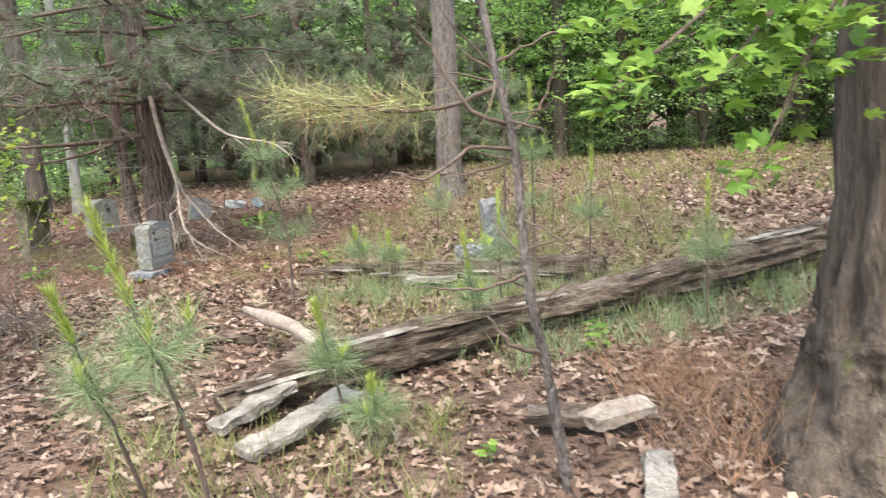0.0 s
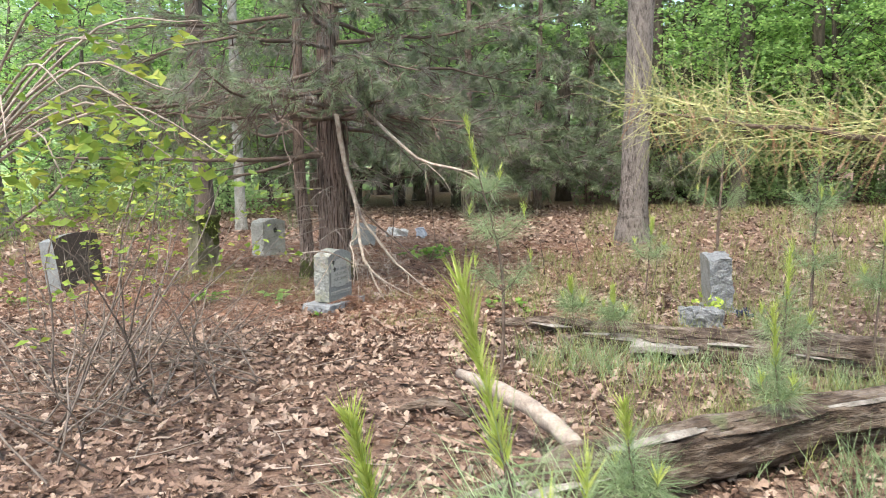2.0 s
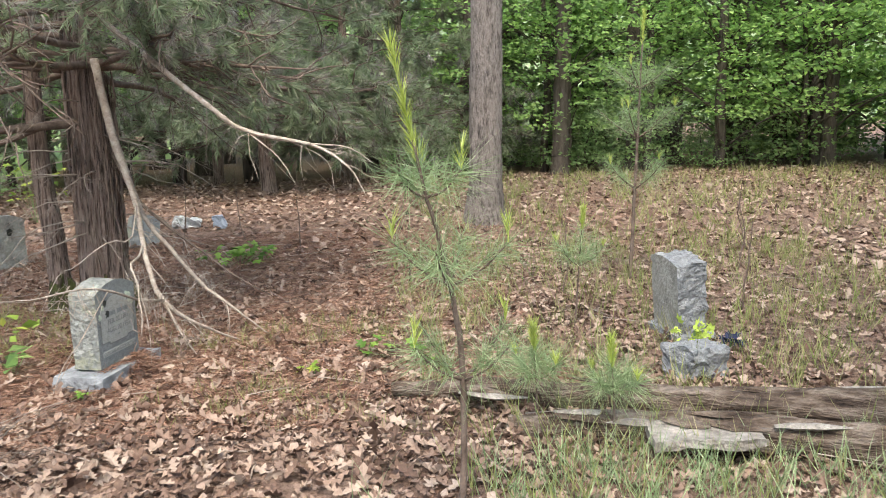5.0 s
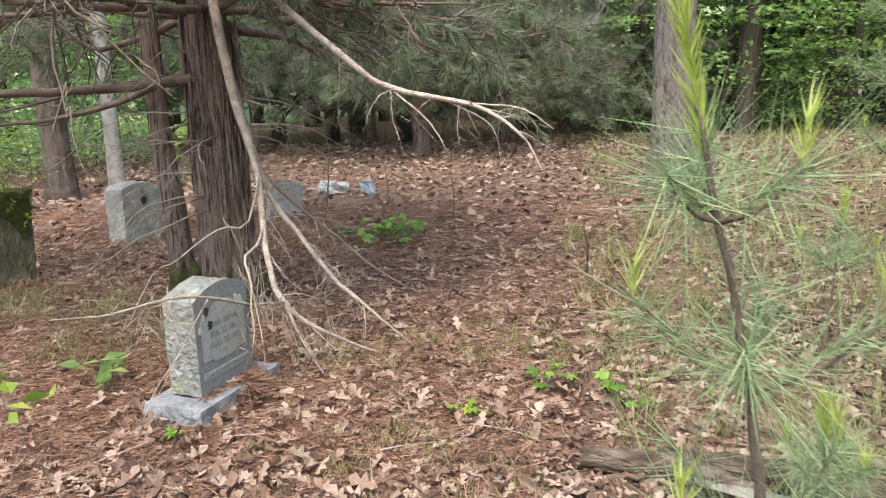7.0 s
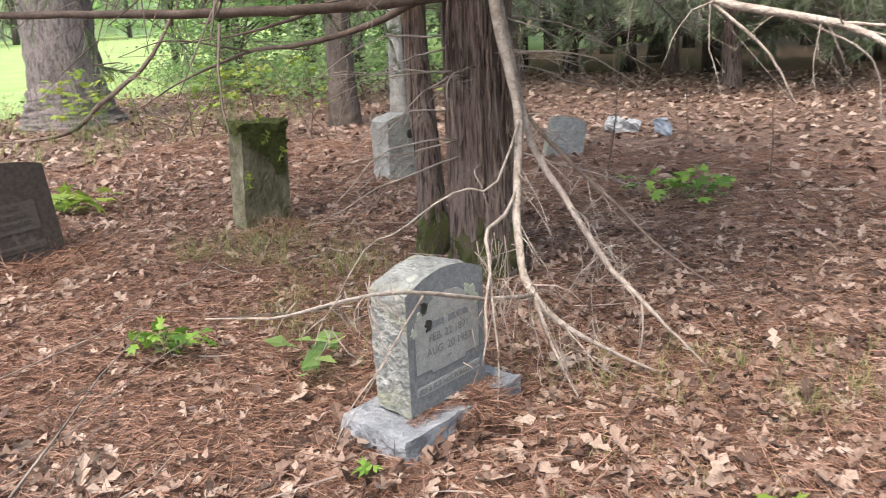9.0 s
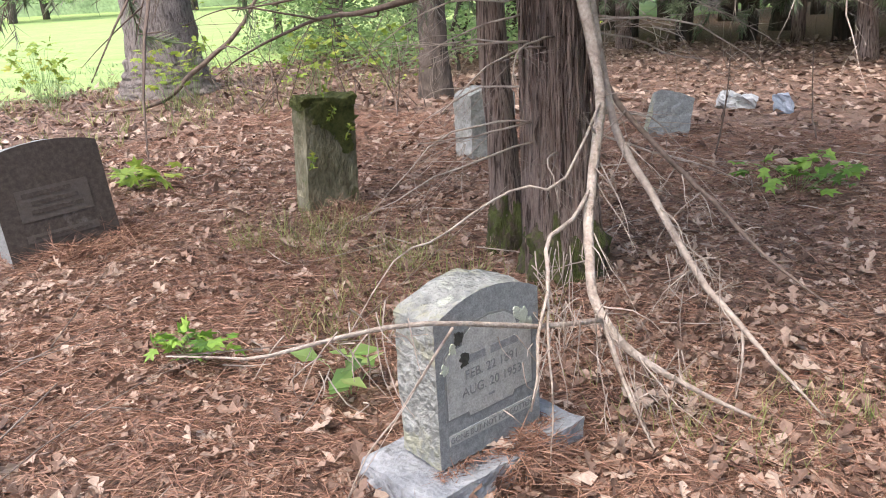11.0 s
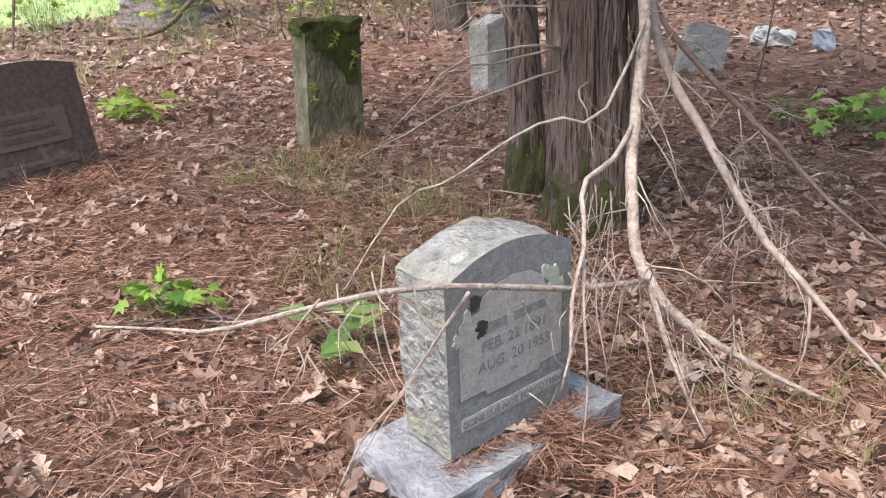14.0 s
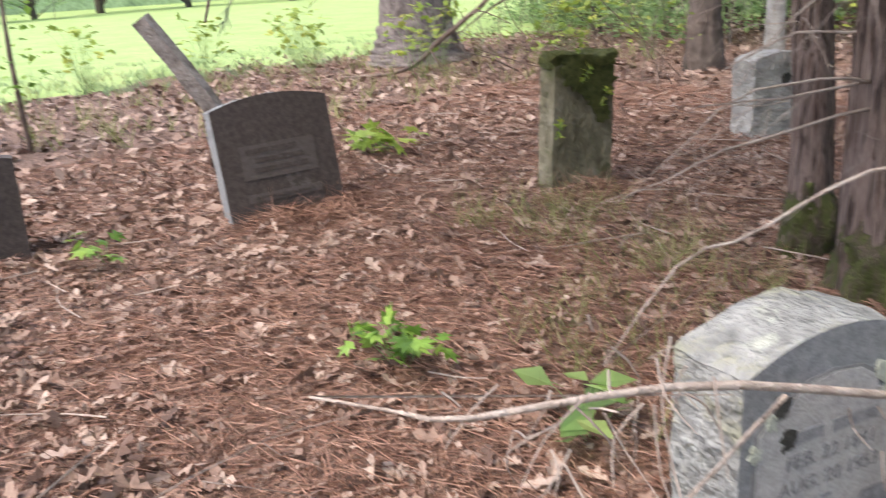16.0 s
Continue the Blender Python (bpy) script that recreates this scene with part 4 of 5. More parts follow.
# low leafy oak limbs
limb_ends = [(0.45, 2.31, 1.50), (0.62, 2.36, 1.62), (0.80, 2.40, 1.52), (0.93, 2.42, 1.25), (0.89, 2.44, 1.60), (1.18, 2.43, 1.66), (1.40, 2.55, 1.58), (1.05, 2.5, 1.40), (0.55, 2.6, 1.75), (0.75, 2.7, 1.85), (1.3, 2.6, 1.8), (1.0, 2.55, 1.8),
             (0.4, 2.9, 1.95), (0.7, 3.1, 2.0), (1.55, 2.5, 1.45)]
for e in limb_ends:
    root = (1.66, 2.95, 2.05)
    mid = tuple((a + b) / 2 + k for a, b, k in zip(root, e, (0, 0, 0.10)))
    v, f = tube_vf([root, mid, e], [0.014, 0.007, 0.002], 5, 12, seed=3, crook=0.012)
    part("twig", mesh_of("twig", v, f, DARK_TWIG, True), oak)
more = [tuple(np.array(limb_ends[i % len(limb_ends)]) * (1 - u) + np.array((1.5, 2.85, 1.95)) * u) for i, u in zip(range(26), rng.uniform(0.05, 0.5, 26))]
spray(oak, "leaves", limb_ends + more, 9, (0.055, 0.10), STAR_V, STAR_F, LEAF, 0.5, 0.065, "fresh light green lobed leaves")
trunk_part(oak, [(1.75, 3.05, 1.9), (1.66, 2.95, 2.05), (1.45, 2.85, 2.3)], [0.05, 0.03, 0.02], OAK_BARK, 8, 8, 0.1, name="limb")


def broadleaf(loc, h, r, tr, clusters, per, mat, seed, low=0.15, leaf=(0.10, 0.18), label="", bark=SHADED_BARK):
    x, y, _ = loc
    t = thing("broadleaf_tree", loc, label or "young broadleaf tree in fresh green leaf at the wood's edge", "tree", "woodland edge")
    trunk_part(t, [(x, y, -0.1), (x + 0.1, y, h * .4), (x - 0.1, y + 0.1, h * .9)], [tr * 1.2, tr, tr * 0.35], bark, 10, 14, 0.12, (3, 4), seed, crook=0.05)
    wood, spots = [], []
    for i in range(clusters):
        u = low + (1 - low) * rng.random() ** 0.9
        a = rng.uniform(0, 6.283)
        R = r * math.sqrt(max(0.1, 1 - (1.6 * (u - 0.45)) ** 2)) * rng.uniform(0.35, 1.05)
        c = (x + math.cos(a) * R, y + math.sin(a) * R, h * u)
        spots.append(c)
        if i % 4 == 0:
            wood.append(tube_vf([(x, y, max(0.3, h * u - R * 0.5)), (x + math.cos(a) * R * .5, y + math.sin(a) * R * .5, h * u - R * 0.15), c], [tr * .3, tr * .16, tr * .05], 4, 6))
    v, f = join(wood)
    part("branchwork", mesh_of("branchwork", v, f, bark, True), t)
    cc = np.array(spots)
    i = np.repeat(np.arange(clusters), per)
    n = len(i)
    p = cc[i] + rng.normal(size=(n, 3)) * (0.42, 0.42, 0.06)
    up = np.array((0, 0, 1.0)) + rng.normal(size=(n, 3)) * 0.85
    v, f = place(BROAD_V, BROAD_F, p, frames_of(unit(n, 0.75), up), rng.uniform(leaf[0], leaf[1], n))
    part("crown", mesh_of("crown", v, f, mat), t, "layered sprays of green leaves")
    return t


protos = [broadleaf((3.4, 24.5, 0), 6.5, 2.6, 0.09, 84, 38, LEAF_WOOD, 1, 0.2), broadleaf((6.4, 25.5, 0), 8.5, 3.2, 0.14, 105, 38, LEAF_WOOD, 2, 0.17),
          broadleaf((9.8, 23.5, 0), 5.5, 2.4, 0.07, 76, 38, LEAF_WOOD, 3, 0.15), broadleaf((5.0, 28.0, 0), 11.0, 3.8, 0.2, 150, 38, LEAF_DARK, 4, 0.1, (0.14, 0.24), "tall dark broadleaf tree in the wood")]
bush = broadleaf((4.6, 24.2, 0), 1.7, 1.35, 0.03, 60, 28, LEAF_DARK, 5, 0.06, (0.08, 0.14), "leafy low bush along the wood's edge")
r2 = random.Random(5)
for k in range(24):
    copy_thing(bush, Matrix.Translation((0.6 + (k % 12) * 1.3 + r2.uniform(-.5, .5), 23.6 + 2.2 * (k // 12) + r2.uniform(0, 2.2), 0)) @ Matrix.Rotation(r2.uniform(0, 6.28), 4, "Z") @ Matrix.Scale(r2.uniform(0.45, 1.05), 4))
for x, y in ((-12.5, 20), (-10.8, 19.2), (-9.6, 20.5), (-13.8, 21.5), (-9.0, 18.6), (-15.5, 22)):
    copy_thing(bush, Matrix.Translation((x, y, 0)) @ Matrix.Rotation(r2.uniform(0, 6.28), 4, "Z") @ Matrix.Scale(r2.uniform(0.6, 1.0), 4))
spots = []
for k in range(17):
    spots.append((2.5 + k * 0.95 + r2.uniform(-.6, .6), 22.0 + r2.uniform(0, 5), r2.choice((0, 1, 2))))
for k in range(22):
    spots.append((-16 + k * 2.0 + r2.uniform(-1, 1), 27.5 + r2.uniform(0, 7), r2.choice((1, 3, 3))))
for k in range(16):
    spots.append((9 + r2.uniform(0, 6), 4 + k * 1.2, r2.choice((0, 1, 2, 3))))
for k in range(8):
    spots.append((-13.5 + k * 1.3 + r2.uniform(-.5, .5), 23.5 + r2.uniform(0, 2), r2.choice((0, 1, 2))))
for k in range(12):
    spots.append((-28 + k * 2.6, 42 + r2.uniform(0, 6) - k * .4, 3))
for k in range(14):
    spots.append((-60 + r2.uniform(-5, 5), 6 + k * 5.5, 3))
spots += [(-13.0, 20.5, 0), (-15.0, 22.5, 1), (-16.8, 22.8, 0), (-14.2, 25.0, 1), (-18.0, 26.0, 1)]
for x, y, k in spots:
    src = protos[k]
    copy_thing(src, Matrix.Translation((x, y, 0)) @ Matrix.Rotation(r2.uniform(0, 6.28), 4, "Z") @ Matrix.Scale(r2.uniform(0.8, 1.2), 4))
# trunks inside the wood, the shade there put into their bark colour
wt = tall_tree("pine_tree", (2.6, 27.0, 0), 0.22, 13, SHADED_BARK, "pine trunk inside the wood, bark darkened for shade", (0.3, 0), 1.3, 31, 14, crown=False)
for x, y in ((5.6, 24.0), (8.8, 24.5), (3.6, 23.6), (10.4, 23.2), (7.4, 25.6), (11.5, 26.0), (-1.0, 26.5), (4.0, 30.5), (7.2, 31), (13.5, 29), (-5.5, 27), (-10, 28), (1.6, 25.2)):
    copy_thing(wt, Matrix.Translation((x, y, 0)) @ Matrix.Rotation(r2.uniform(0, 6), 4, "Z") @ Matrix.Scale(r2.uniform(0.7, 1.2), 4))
# far woods close the place all round
# greens lifted above leaf tone, so the haze of distance is in the colour
BACK = material("far_wood", [(0.15, 0.21, 0.12), (0.28, 0.38, 0.21), (0.40, 0.51, 0.29), (0.21, 0.29, 0.16)], 0.5, (1, 1, 1), bump=0.5, fine=8)
bv, bf = [], []
N = 160
for i in range(N):
    a = i / N * 2 * math.pi
    hh = 15 + 4 * noise.noise(Vector((math.cos(a) * 6, math.sin(a) * 6, 0))) + 2.5 * noise.noise(Vector((math.cos(a) * 30, math.sin(a) * 30, 1)))
    R = 85
    bv += [(R * math.cos(a), 10 + R * math.sin(a), -0.5), (R * math.cos(a), 10 + R * math.sin(a), hh)]
for i in range(N):
    j = (i + 1) % N
    bf.append((2 * i, 2 * j, 2 * j + 1, 2 * i + 1))
solid("backdrop", mesh_of("backdrop", bv, np.array(bf), BACK), "distant green woods, paled for haze", "backdrop", kind="structure")


# ---------------------------------------------------------------- saplings
def shoot(t, pos, d, name="new_shoot"):
    v, f = blades(pos, d, rng.uniform(0.05, 0.09, len(pos)), 0.005)
    part(name, mesh_of(name, v, f, CANDLE), t, "upright yellow-green new shoot")


def pine_sapling(base, top, r, whorls, label, mat=NEEDLE, candle=0.22, length=0.2, per=210, needles=115, side_mat=None, bend=(0, 0, 0)):
    base, top = np.array(base, float), np.array(top, float)
    t = thing("pine_sapling", tuple(base), label, "sapling", "pine saplings")
    mid = (base + top) / 2 + np.array(bend)
    pts = [base - (0, 0, 0.05), mid, top]
    v, f = tube_vf(pts, [r, r * 0.8, r * 0.35], 8, 22, 0.08, (2, 6), 1, crook=0.006)
    part("stem", mesh_of("stem", v, f, DARK_TWIG, True), t)
    c = smooth_path(pts, 60)
    n_c, n_d = [], []
    H = np.linalg.norm(top - base)
    axis = (top - mid) / np.linalg.norm(top - mid)
    for z0, arms, L in whorls:
        p = c[int(z0 * 59)]
        for a in range(arms):
            an = a / arms * 6.283 + z0 * 9
            d = np.array((math.cos(an), math.sin(an), 0.75))
            q = p + d * L
            v, f = tube_vf([p, p + d * L * .5 - (0, 0, .02), q], [r * .4, r * .3, r * .15], 5, 8, crook=0.004)
            part("side_branch", mesh_of("side_branch", v, f, DARK_TWIG, True), t)
            u = rng.uniform(0.2, 1, needles)[:, None]
            n_c.append(p + d * L * u)
            e = np.array((d[0], d[1], 0.2)) * 0.6 + unit(needles)
            n_d.append(e)
            if a % 2 == 0:
                shoot(t, q + np.array((0, 0, 1.0)) * rng.uniform(0, candle * 0.25, 26)[:, None], unit(26) * 0.5 + np.array((0, 0, 0.9)))
    u = rng.uniform(0.62, 0.99, per)
    n_c.append(c[(u * 59).astype(int)])
    e = unit(per) * 0.9 + axis * 0.35
    n_d.append(e)
    shoot(t, top + axis * rng.uniform(-candle * 0.3, candle, 190)[:, None], unit(190) * 0.5 + axis, "leading_shoot")
    pc, dc = np.vstack(n_c), np.vstack(n_d)
    v, f = blades(pc, dc, rng.uniform(0.7, 1.1, len(pc)) * length, 0.0026)
    part("needles", mesh_of("needles", v, f, side_mat or mat), t, "long soft green needles")
    return t


pine_sapling((-0.78, 2.45, 0), (-0.90, 2.25, 1.08), 0.011, ((0.78, 3, 0.11),), "young pine sapling with bright upright new shoots", candle=0.24, bend=(0.05, 0, 0))
pine_sapling((-1.05, 2.75, 0), (-1.14, 2.40, 0.92), 0.009, ((0.75, 3, 0.10),), "small pine sapling with green needles", candle=0.16)
pine_sapling((-1.25, 6.52, 0), (-1.40, 6.40, 1.42), 0.013, ((0.42, 4, 0.22), (0.66, 4, 0.2), (0.88, 3, 0.12)), "slender pine sapling with a tall yellow-green leader", candle=0.30, per=160, bend=(0.08, 0.05, 0))
pine_sapling((0.85, 10.7, 0), (0.95, 10.75, 2.1), 0.018, ((0.4, 4, 0.3), (0.6, 5, 0.35), (0.8, 4, 0.25)), "bushy pine sapling among the weeds", length=0.24, needles=150, per=200)
pine_sapling((0.75, 6.6, 0), (0.78, 6.62, 1.45), 0.012, ((0.5, 3, 0.15), (0.75, 3, 0.12)), "young pine sapling beside the fallen log", candle=0.25)
pine_sapling((0.20, 5.0, 0), (0.15, 4.95, 0.55), 0.008, ((0.6, 3, 0.08),), "tiny pine seedling by the log")
pine_sapling((-0.52, 3.85, 0), (-0.60, 3.75, 0.55), 0.008, ((0.6, 4, 0.1),), "small pine seedling beside the rotten log", candle=0.12)
pine_sapling((-0.35, 3.55, 0), (-0.36, 3.52, 0.28), 0.006, ((0.5, 4, 0.12),), "low green pine seedling", candle=0.06)
pine_sapling((1.25, 6.9, 0), (1.3, 6.9, 0.9), 0.009, ((0.6, 4, 0.12),), "young pine seedling behind the log")
pine_sapling((1.7, 5.2, 0), (1.72, 5.2, 0.75), 0.009, ((0.6, 4, 0.14),), "young pine seedling behind the log")
pine_sapling((-0.45, 7.2, 0), (-0.47, 7.2, 0.38), 0.006, ((0.6, 4, 0.12),), "low green pine seedling", candle=0.1)
pine_sapling((-0.75, 7.45, 0), (-0.78, 7.4, 0.42), 0.006, ((0.6, 4, 0.12),), "low green pine seedling", candle=0.1)
pine_sapling((-0.05, 9.3, 0), (0.0, 9.3, 0.7), 0.008, ((0.6, 4, 0.2),), "soft green pine seedling in the clearing", candle=0.12, needles=110)
pine_sapling((0.4, 5.85, 0), (0.42, 5.85, 0.7), 0.008, ((0.6, 4, 0.16),), "young pine seedling on the log's far side")

# the dying sapling with brown needles
sap = thing("pine_sapling", (0.44, 3.04, 0), "half-dead pine sapling with bare twigs and yellowing needles", "sapling", "pine saplings")
stem = [(0.44, 3.04, -0.05), (0.37, 2.95, 0.45), (0.30, 2.86, 0.88), (0.276, 2.88, 1.36), (0.215, 2.88, 1.7), (0.17, 2.9, 2.1), (0.1, 2.95, 3.0)]
trunk_part(sap, stem, [0.024, 0.019, 0.0165, 0.0145, 0.012, 0.006], PINE_BARK, 10, 70, 0.3, (3, 26), 4, "stem", crook=0.005)
for q, r in ([[(0.276, 2.88, 1.36), (0.12, 2.78, 1.38), (-0.034, 2.70, 1.295), (-0.15, 2.66, 1.33)], [0.008, 0.006, 0.003]],
             [[(0.25, 2.88, 1.45), (0.12, 2.8, 1.52), (0.0, 2.79, 1.73), (-0.05, 2.78, 1.8)], [0.009, 0.006, 0.002]],
             [[(0.23, 2.88, 1.58), (0.0, 2.98, 1.52), (-0.3, 3.12, 1.55), (-0.6, 3.26, 1.60)], [0.010, 0.008, 0.004]],
             [[(0.30, 2.86, 0.92), (0.12, 2.75, 0.90), (-0.1, 2.7, 0.93)], [0.008, 0.005, 0.002]],
             [[(0.35, 2.92, 0.6), (0.22, 2.8, 0.68), (0.14, 2.76, 0.8)], [0.012, 0.009, 0.003]],
             [[(0.27, 2.88, 1.42), (0.38, 2.95, 1.5), (0.46, 3.0, 1.66)], [0.006, 0.004, 0.002]],
             [[(0.276, 2.88, 1.32), (0.1, 3.0, 1.28), (-0.08, 3.05, 1.3)], [0.006, 0.004, 0.002]],
             [[(0.22, 2.88, 1.66), (0.36, 2.8, 1.72), (0.52, 2.75, 1.78)], [0.006, 0.004, 0.002]]):
    v, f = tube_vf(q, r, 6, 18, 0.1, (2, 6), 2, crook=0.012)
    part("side_branch", mesh_of("side_branch", v, f, DARK_TWIG, True), sap)
for i in range(16):
    k = smooth_path(stem, 100)[int(rng.uniform(16, 66))]
    e = unit(1, 0.4)[0] * rng.uniform(0.16, 0.42) + np.array((-0.05, -0.04, 0.06))
    v, f, _ = twig_set(k, k + e, 0.0045, 4, 0.14, i, 2, 0.0)
    part("dead_twig", mesh_of("dead_twig", v, f, DARK_TWIG, True), sap)
u = rng.uniform(0.15, 1.05, 560)
c = smooth_path([(0.1, 2.95, 1.54), (-0.3, 3.12, 1.55), (-0.6, 3.26, 1.62)], 50)
p = c[np.clip((u * 49).astype(int), 0, 49)] + rng.normal(size=(560, 3)) * 0.03
d = unit(560) + np.array((-0.5, 0.2, 0.1))
v, f = blades(p, d, rng.uniform(0.13, 0.24, 560), 0.003)
part("needles", mesh_of("needles", v, f, DRY_NEEDLE), sap, "yellowing drooping needles")
p = c[rng.integers(10, 50, 110)] + rng.normal(size=(110, 3)) * 0.04
d = unit(110) * 0.6 + np.array((0, 0, -0.9))
v, f = blades(p, d, rng.uniform(0.1, 0.18, 110), 0.003)
part("dead_needles", mesh_of("dead_needles", v, f, RED_GRASS), sap, "dead brown needles")


# ---------------------------------------------------------------- fallen logs
def log(name, pts, r, label, mat=ROT, seed=0, sides=22, steps=70, shards=0, rough=0.3):
    t = thing(name, pts[0], label, "fallen log")
    v, f = tube_vf(pts, r, sides, steps, rough, (2.2, 9), seed, crook=0.02)
    v[:, 2] = np.maximum(v[:, 2], -0.03)
    part("trunk", mesh_of("trunk", v, f, mat, False), t)
    c = smooth_path(pts, 60)
    for i in range(shards):
        k = rng.integers(0, 50)
        a = c[k] + np.array((rng.normal() * .05, rng.normal() * .05, np.interp(k / 59, np.linspace(0, 1, len(r)), r) * rng.uniform(0.75, 1.0)))
        b = a + (c[min(59, k + rng.integers(6, 14))] - c[k]) + rng.normal(size=3) * (0.03, 0.03, 0.012)
        v, f = tube_vf([a, (a + b) / 2 + rng.normal(size=3) * 0.01, b], [0.012, rng.uniform(0.022, 0.045), 0.008], 5, 8, 0.4, (2, 5), i)
        m = (a + b) / 2
        v[:, 2] = m[2] + (v[:, 2] - m[2]) * 0.5
        part("splinter", mesh_of("splinter", v, f, GREY_WOOD if i % 5 == 0 else ROT), t)
    return t


log("fallen_log", [(-1.22, 4.08, 0.06), (-0.75, 4.40, 0.13), (-0.2, 4.78, 0.13), (0.45, 5.22, 0.14), (1.28, 5.62, 0.17), (2.2, 6.1, 0.23), (3.3, 6.7, 0.27), (4.6, 7.3, 0.30)],
    [0.07, 0.13, 0.12, 0.105, 0.11, 0.13, 0.14, 0.14], "long rotten log splitting into grey-brown shards", seed=2, shards=70, rough=0.5)
log("fallen_log", [(-1.42, 8.02, 0.04), (-0.9, 7.85, 0.06), (-0.2, 7.55, 0.06), (0.5, 7.25, 0.08), (1.4, 6.95, 0.10)], [0.035, 0.06, 0.08, 0.09, 0.10],
    "thin weathered log lying across the clearing", ROT, 5, 14, 50, 8, 0.25)
log("fallen_log", [(-0.9, 7.45, 0.02), (-0.2, 7.18, 0.04), (0.5, 6.9, 0.05), (1.2, 6.6, 0.06)], [0.05, 0.09, 0.10, 0.06], "flattened, broken remains of a rotten log", ROT, 9, 14, 40, 22, 0.35)


def board(name, a, b, w, th, mat, label, seed=0):
    a, b = Vector(a), Vector(b)
    L = (b - a).length
    q = (b - a).to_track_quat("X", "Z").to_matrix().to_4x4()
    solid(name, block_me(name, L, w, th, Matrix.Translation((a + b) / 2) @ q, mat, 0.018, 9, seed, 0.1), label, "wood piece")


board("wood_slab", (-0.97, 3.55, 0.0), (-0.50, 4.0, 0.11), 0.17, 0.05, GREY_WOOD, "pale weathered slab of split wood", 3)
board("wood_slab", (-1.18, 3.85, 0.02), (-0.85, 4.18, 0.12), 0.13, 0.05, GREY_WOOD, "grey shard at the rotten log's end", 5)
board("wood_slab", (-0.35, 7.05, 0.06), (0.12, 6.95, 0.08), 0.2, 0.04, GREY_WOOD, "flat grey shard of wood", 7)
board("bark_piece", (0.34, 3.66, 0.05), (0.62, 3.60, 0.05), 0.16, 0.05, ROT, "curled piece of loose bark on the leaves", 11)
board("bark_piece", (0.60, 3.50, 0.06), (0.90, 3.60, 0.09), 0.17, 0.05, DEAD_WOOD, "pale curled piece of bark on the leaves", 12)
board("wood_stub", (0.74, 2.75, 0.0), (0.80, 3.08, 0.06), 0.12, 0.07, GREY_WOOD, "short broken stub of grey wood", 13)
solid("dead_stick", mesh_of("dead_stick", *tube_vf([(-1.42, 5.62, 0.24), (-1.18, 5.30, 0.24), (-0.95, 5.02, 0.22), (-0.76, 4.72, 0.16), (-0.68, 4.6, 0.14)], [0.025, 0.05, 0.045, 0.04, 0.03], 12, 30, 0.2, (2, 5), 4, 0.008), TWIG, True),
      "pale barkless dead branch propped on the log", "dead branch")
solid("dead_stick", mesh_of("dead_stick", *tube_vf([(-1.78, 5.55, 0.02), (-1.58, 5.62, 0.05), (-1.36, 5.52, 0.03)], [0.02, 0.04, 0.03], 10, 20, 0.2, (2, 5), 6, 0.01), ROT, True), "brown rotten branch lying on leaves", "dead branch")

# ---------------------------------------------------------------- brush beside the path
for bx, by, n, sd_ in ((-3.45, 5.5, 30, 1), (-4.1, 6.2, 24, 2), (-3.3, 4.6, 15, 3), (-3.5, 6.6, 18, 4), (-2.9, 6.0, 12, 5), (-9.3, 14.3, 16, 6), (-7.7, 14.6, 14, 7)):
    sh = thing("brush_shrub", (bx, by, 0), "straggly shrub of bare grey twigs with a few yellow-green leaves", "shrub", "brush")
    wood, ends = [], []
    for i in range(n):
        a = rng.uniform(0, 6.283)
        R = rng.uniform(0.5, 1.5) * (0.6 if sd_ == 5 else 1)
        o = (bx + rng.normal() * .28, by + rng.normal() * .28, 0.0)
        v, f, tips = twig_set(o, (bx + math.cos(a) * R, by + math.sin(a) * R, rng.uniform(0.2, 0.9 if sd_ in (4, 5) else 1.8)), 0.007, 6, 0.6, i, 3, 0.1)
        if 4.2 < by < 8 and v[:, 0].max() > -2.55:
            continue
        v[:, 2] = np.maximum(v[:, 2], 0.0)
        wood.append((v, f))
        ends += tips
    v, f = join(wood)
    part("twig_tangle", mesh_of("twig_tangle", v, f, BRUSH_TWIG if sd_ < 6 else DARK_TWIG, True), sh, "tangled grey twigs")
    pick = [ends[i][1] for i in rng.permutation(len(ends)) if ends[i][1][2] > (0.7 if sd_ < 4 else 0.3)][:90 if sd_ < 4 else 3 if sd_ < 6 else 30]
    spray(sh, "leaves", pick, 3, (0.035, 0.07), BROAD_V, BROAD_F, LEAF_YELLOW, 0.6, 0.05, "small yellow-green leaves")
# leafy branches reaching in over the path from the shrub
lean = thing("leafy_shrub", (-3.9, 4.7, 0), "tall thin shrub with yellow-green leaves beside the path", "shrub", "brush")
ends = []
for tip in ((-2.1, 4.23, 1.46), (-2.24, 3.93, 1.74), (-2.35, 4.1, 1.6), (-2.45, 4.0, 1.9), (-2.5, 4.4, 1.5), (-2.7, 4.0, 1.75), (-2.75, 4.6, 2.0), (-2.9, 4.3, 1.3), (-2.6, 3.9, 2.1), (-2.3, 4.3, 2.05), (-2.9, 3.9, 1.55), (-2.7, 4.4, 1.75)):
    v, f = tube_vf([(-3.9, 4.7, 0), (-3.75, 4.6, 1.2), tuple((np.array((-3.4, 4.4, 1.8)) + np.array(tip)) / 2 + (0, 0, .08)), tip], [0.012, 0.010, 0.006, 0.002], 5, 18, crook=0.012)
    part("stem", mesh_of("stem", v, f, TWIG, True), lean)
    ends += [tuple(np.array((-2.95, 4.2, 1.3)) * (1 - u) + np.array(tip) * u + rng.normal(size=3) * .05) for u in (0.3, 0.45, 0.55, 0.65, 0.8, 0.9, 1.0)]
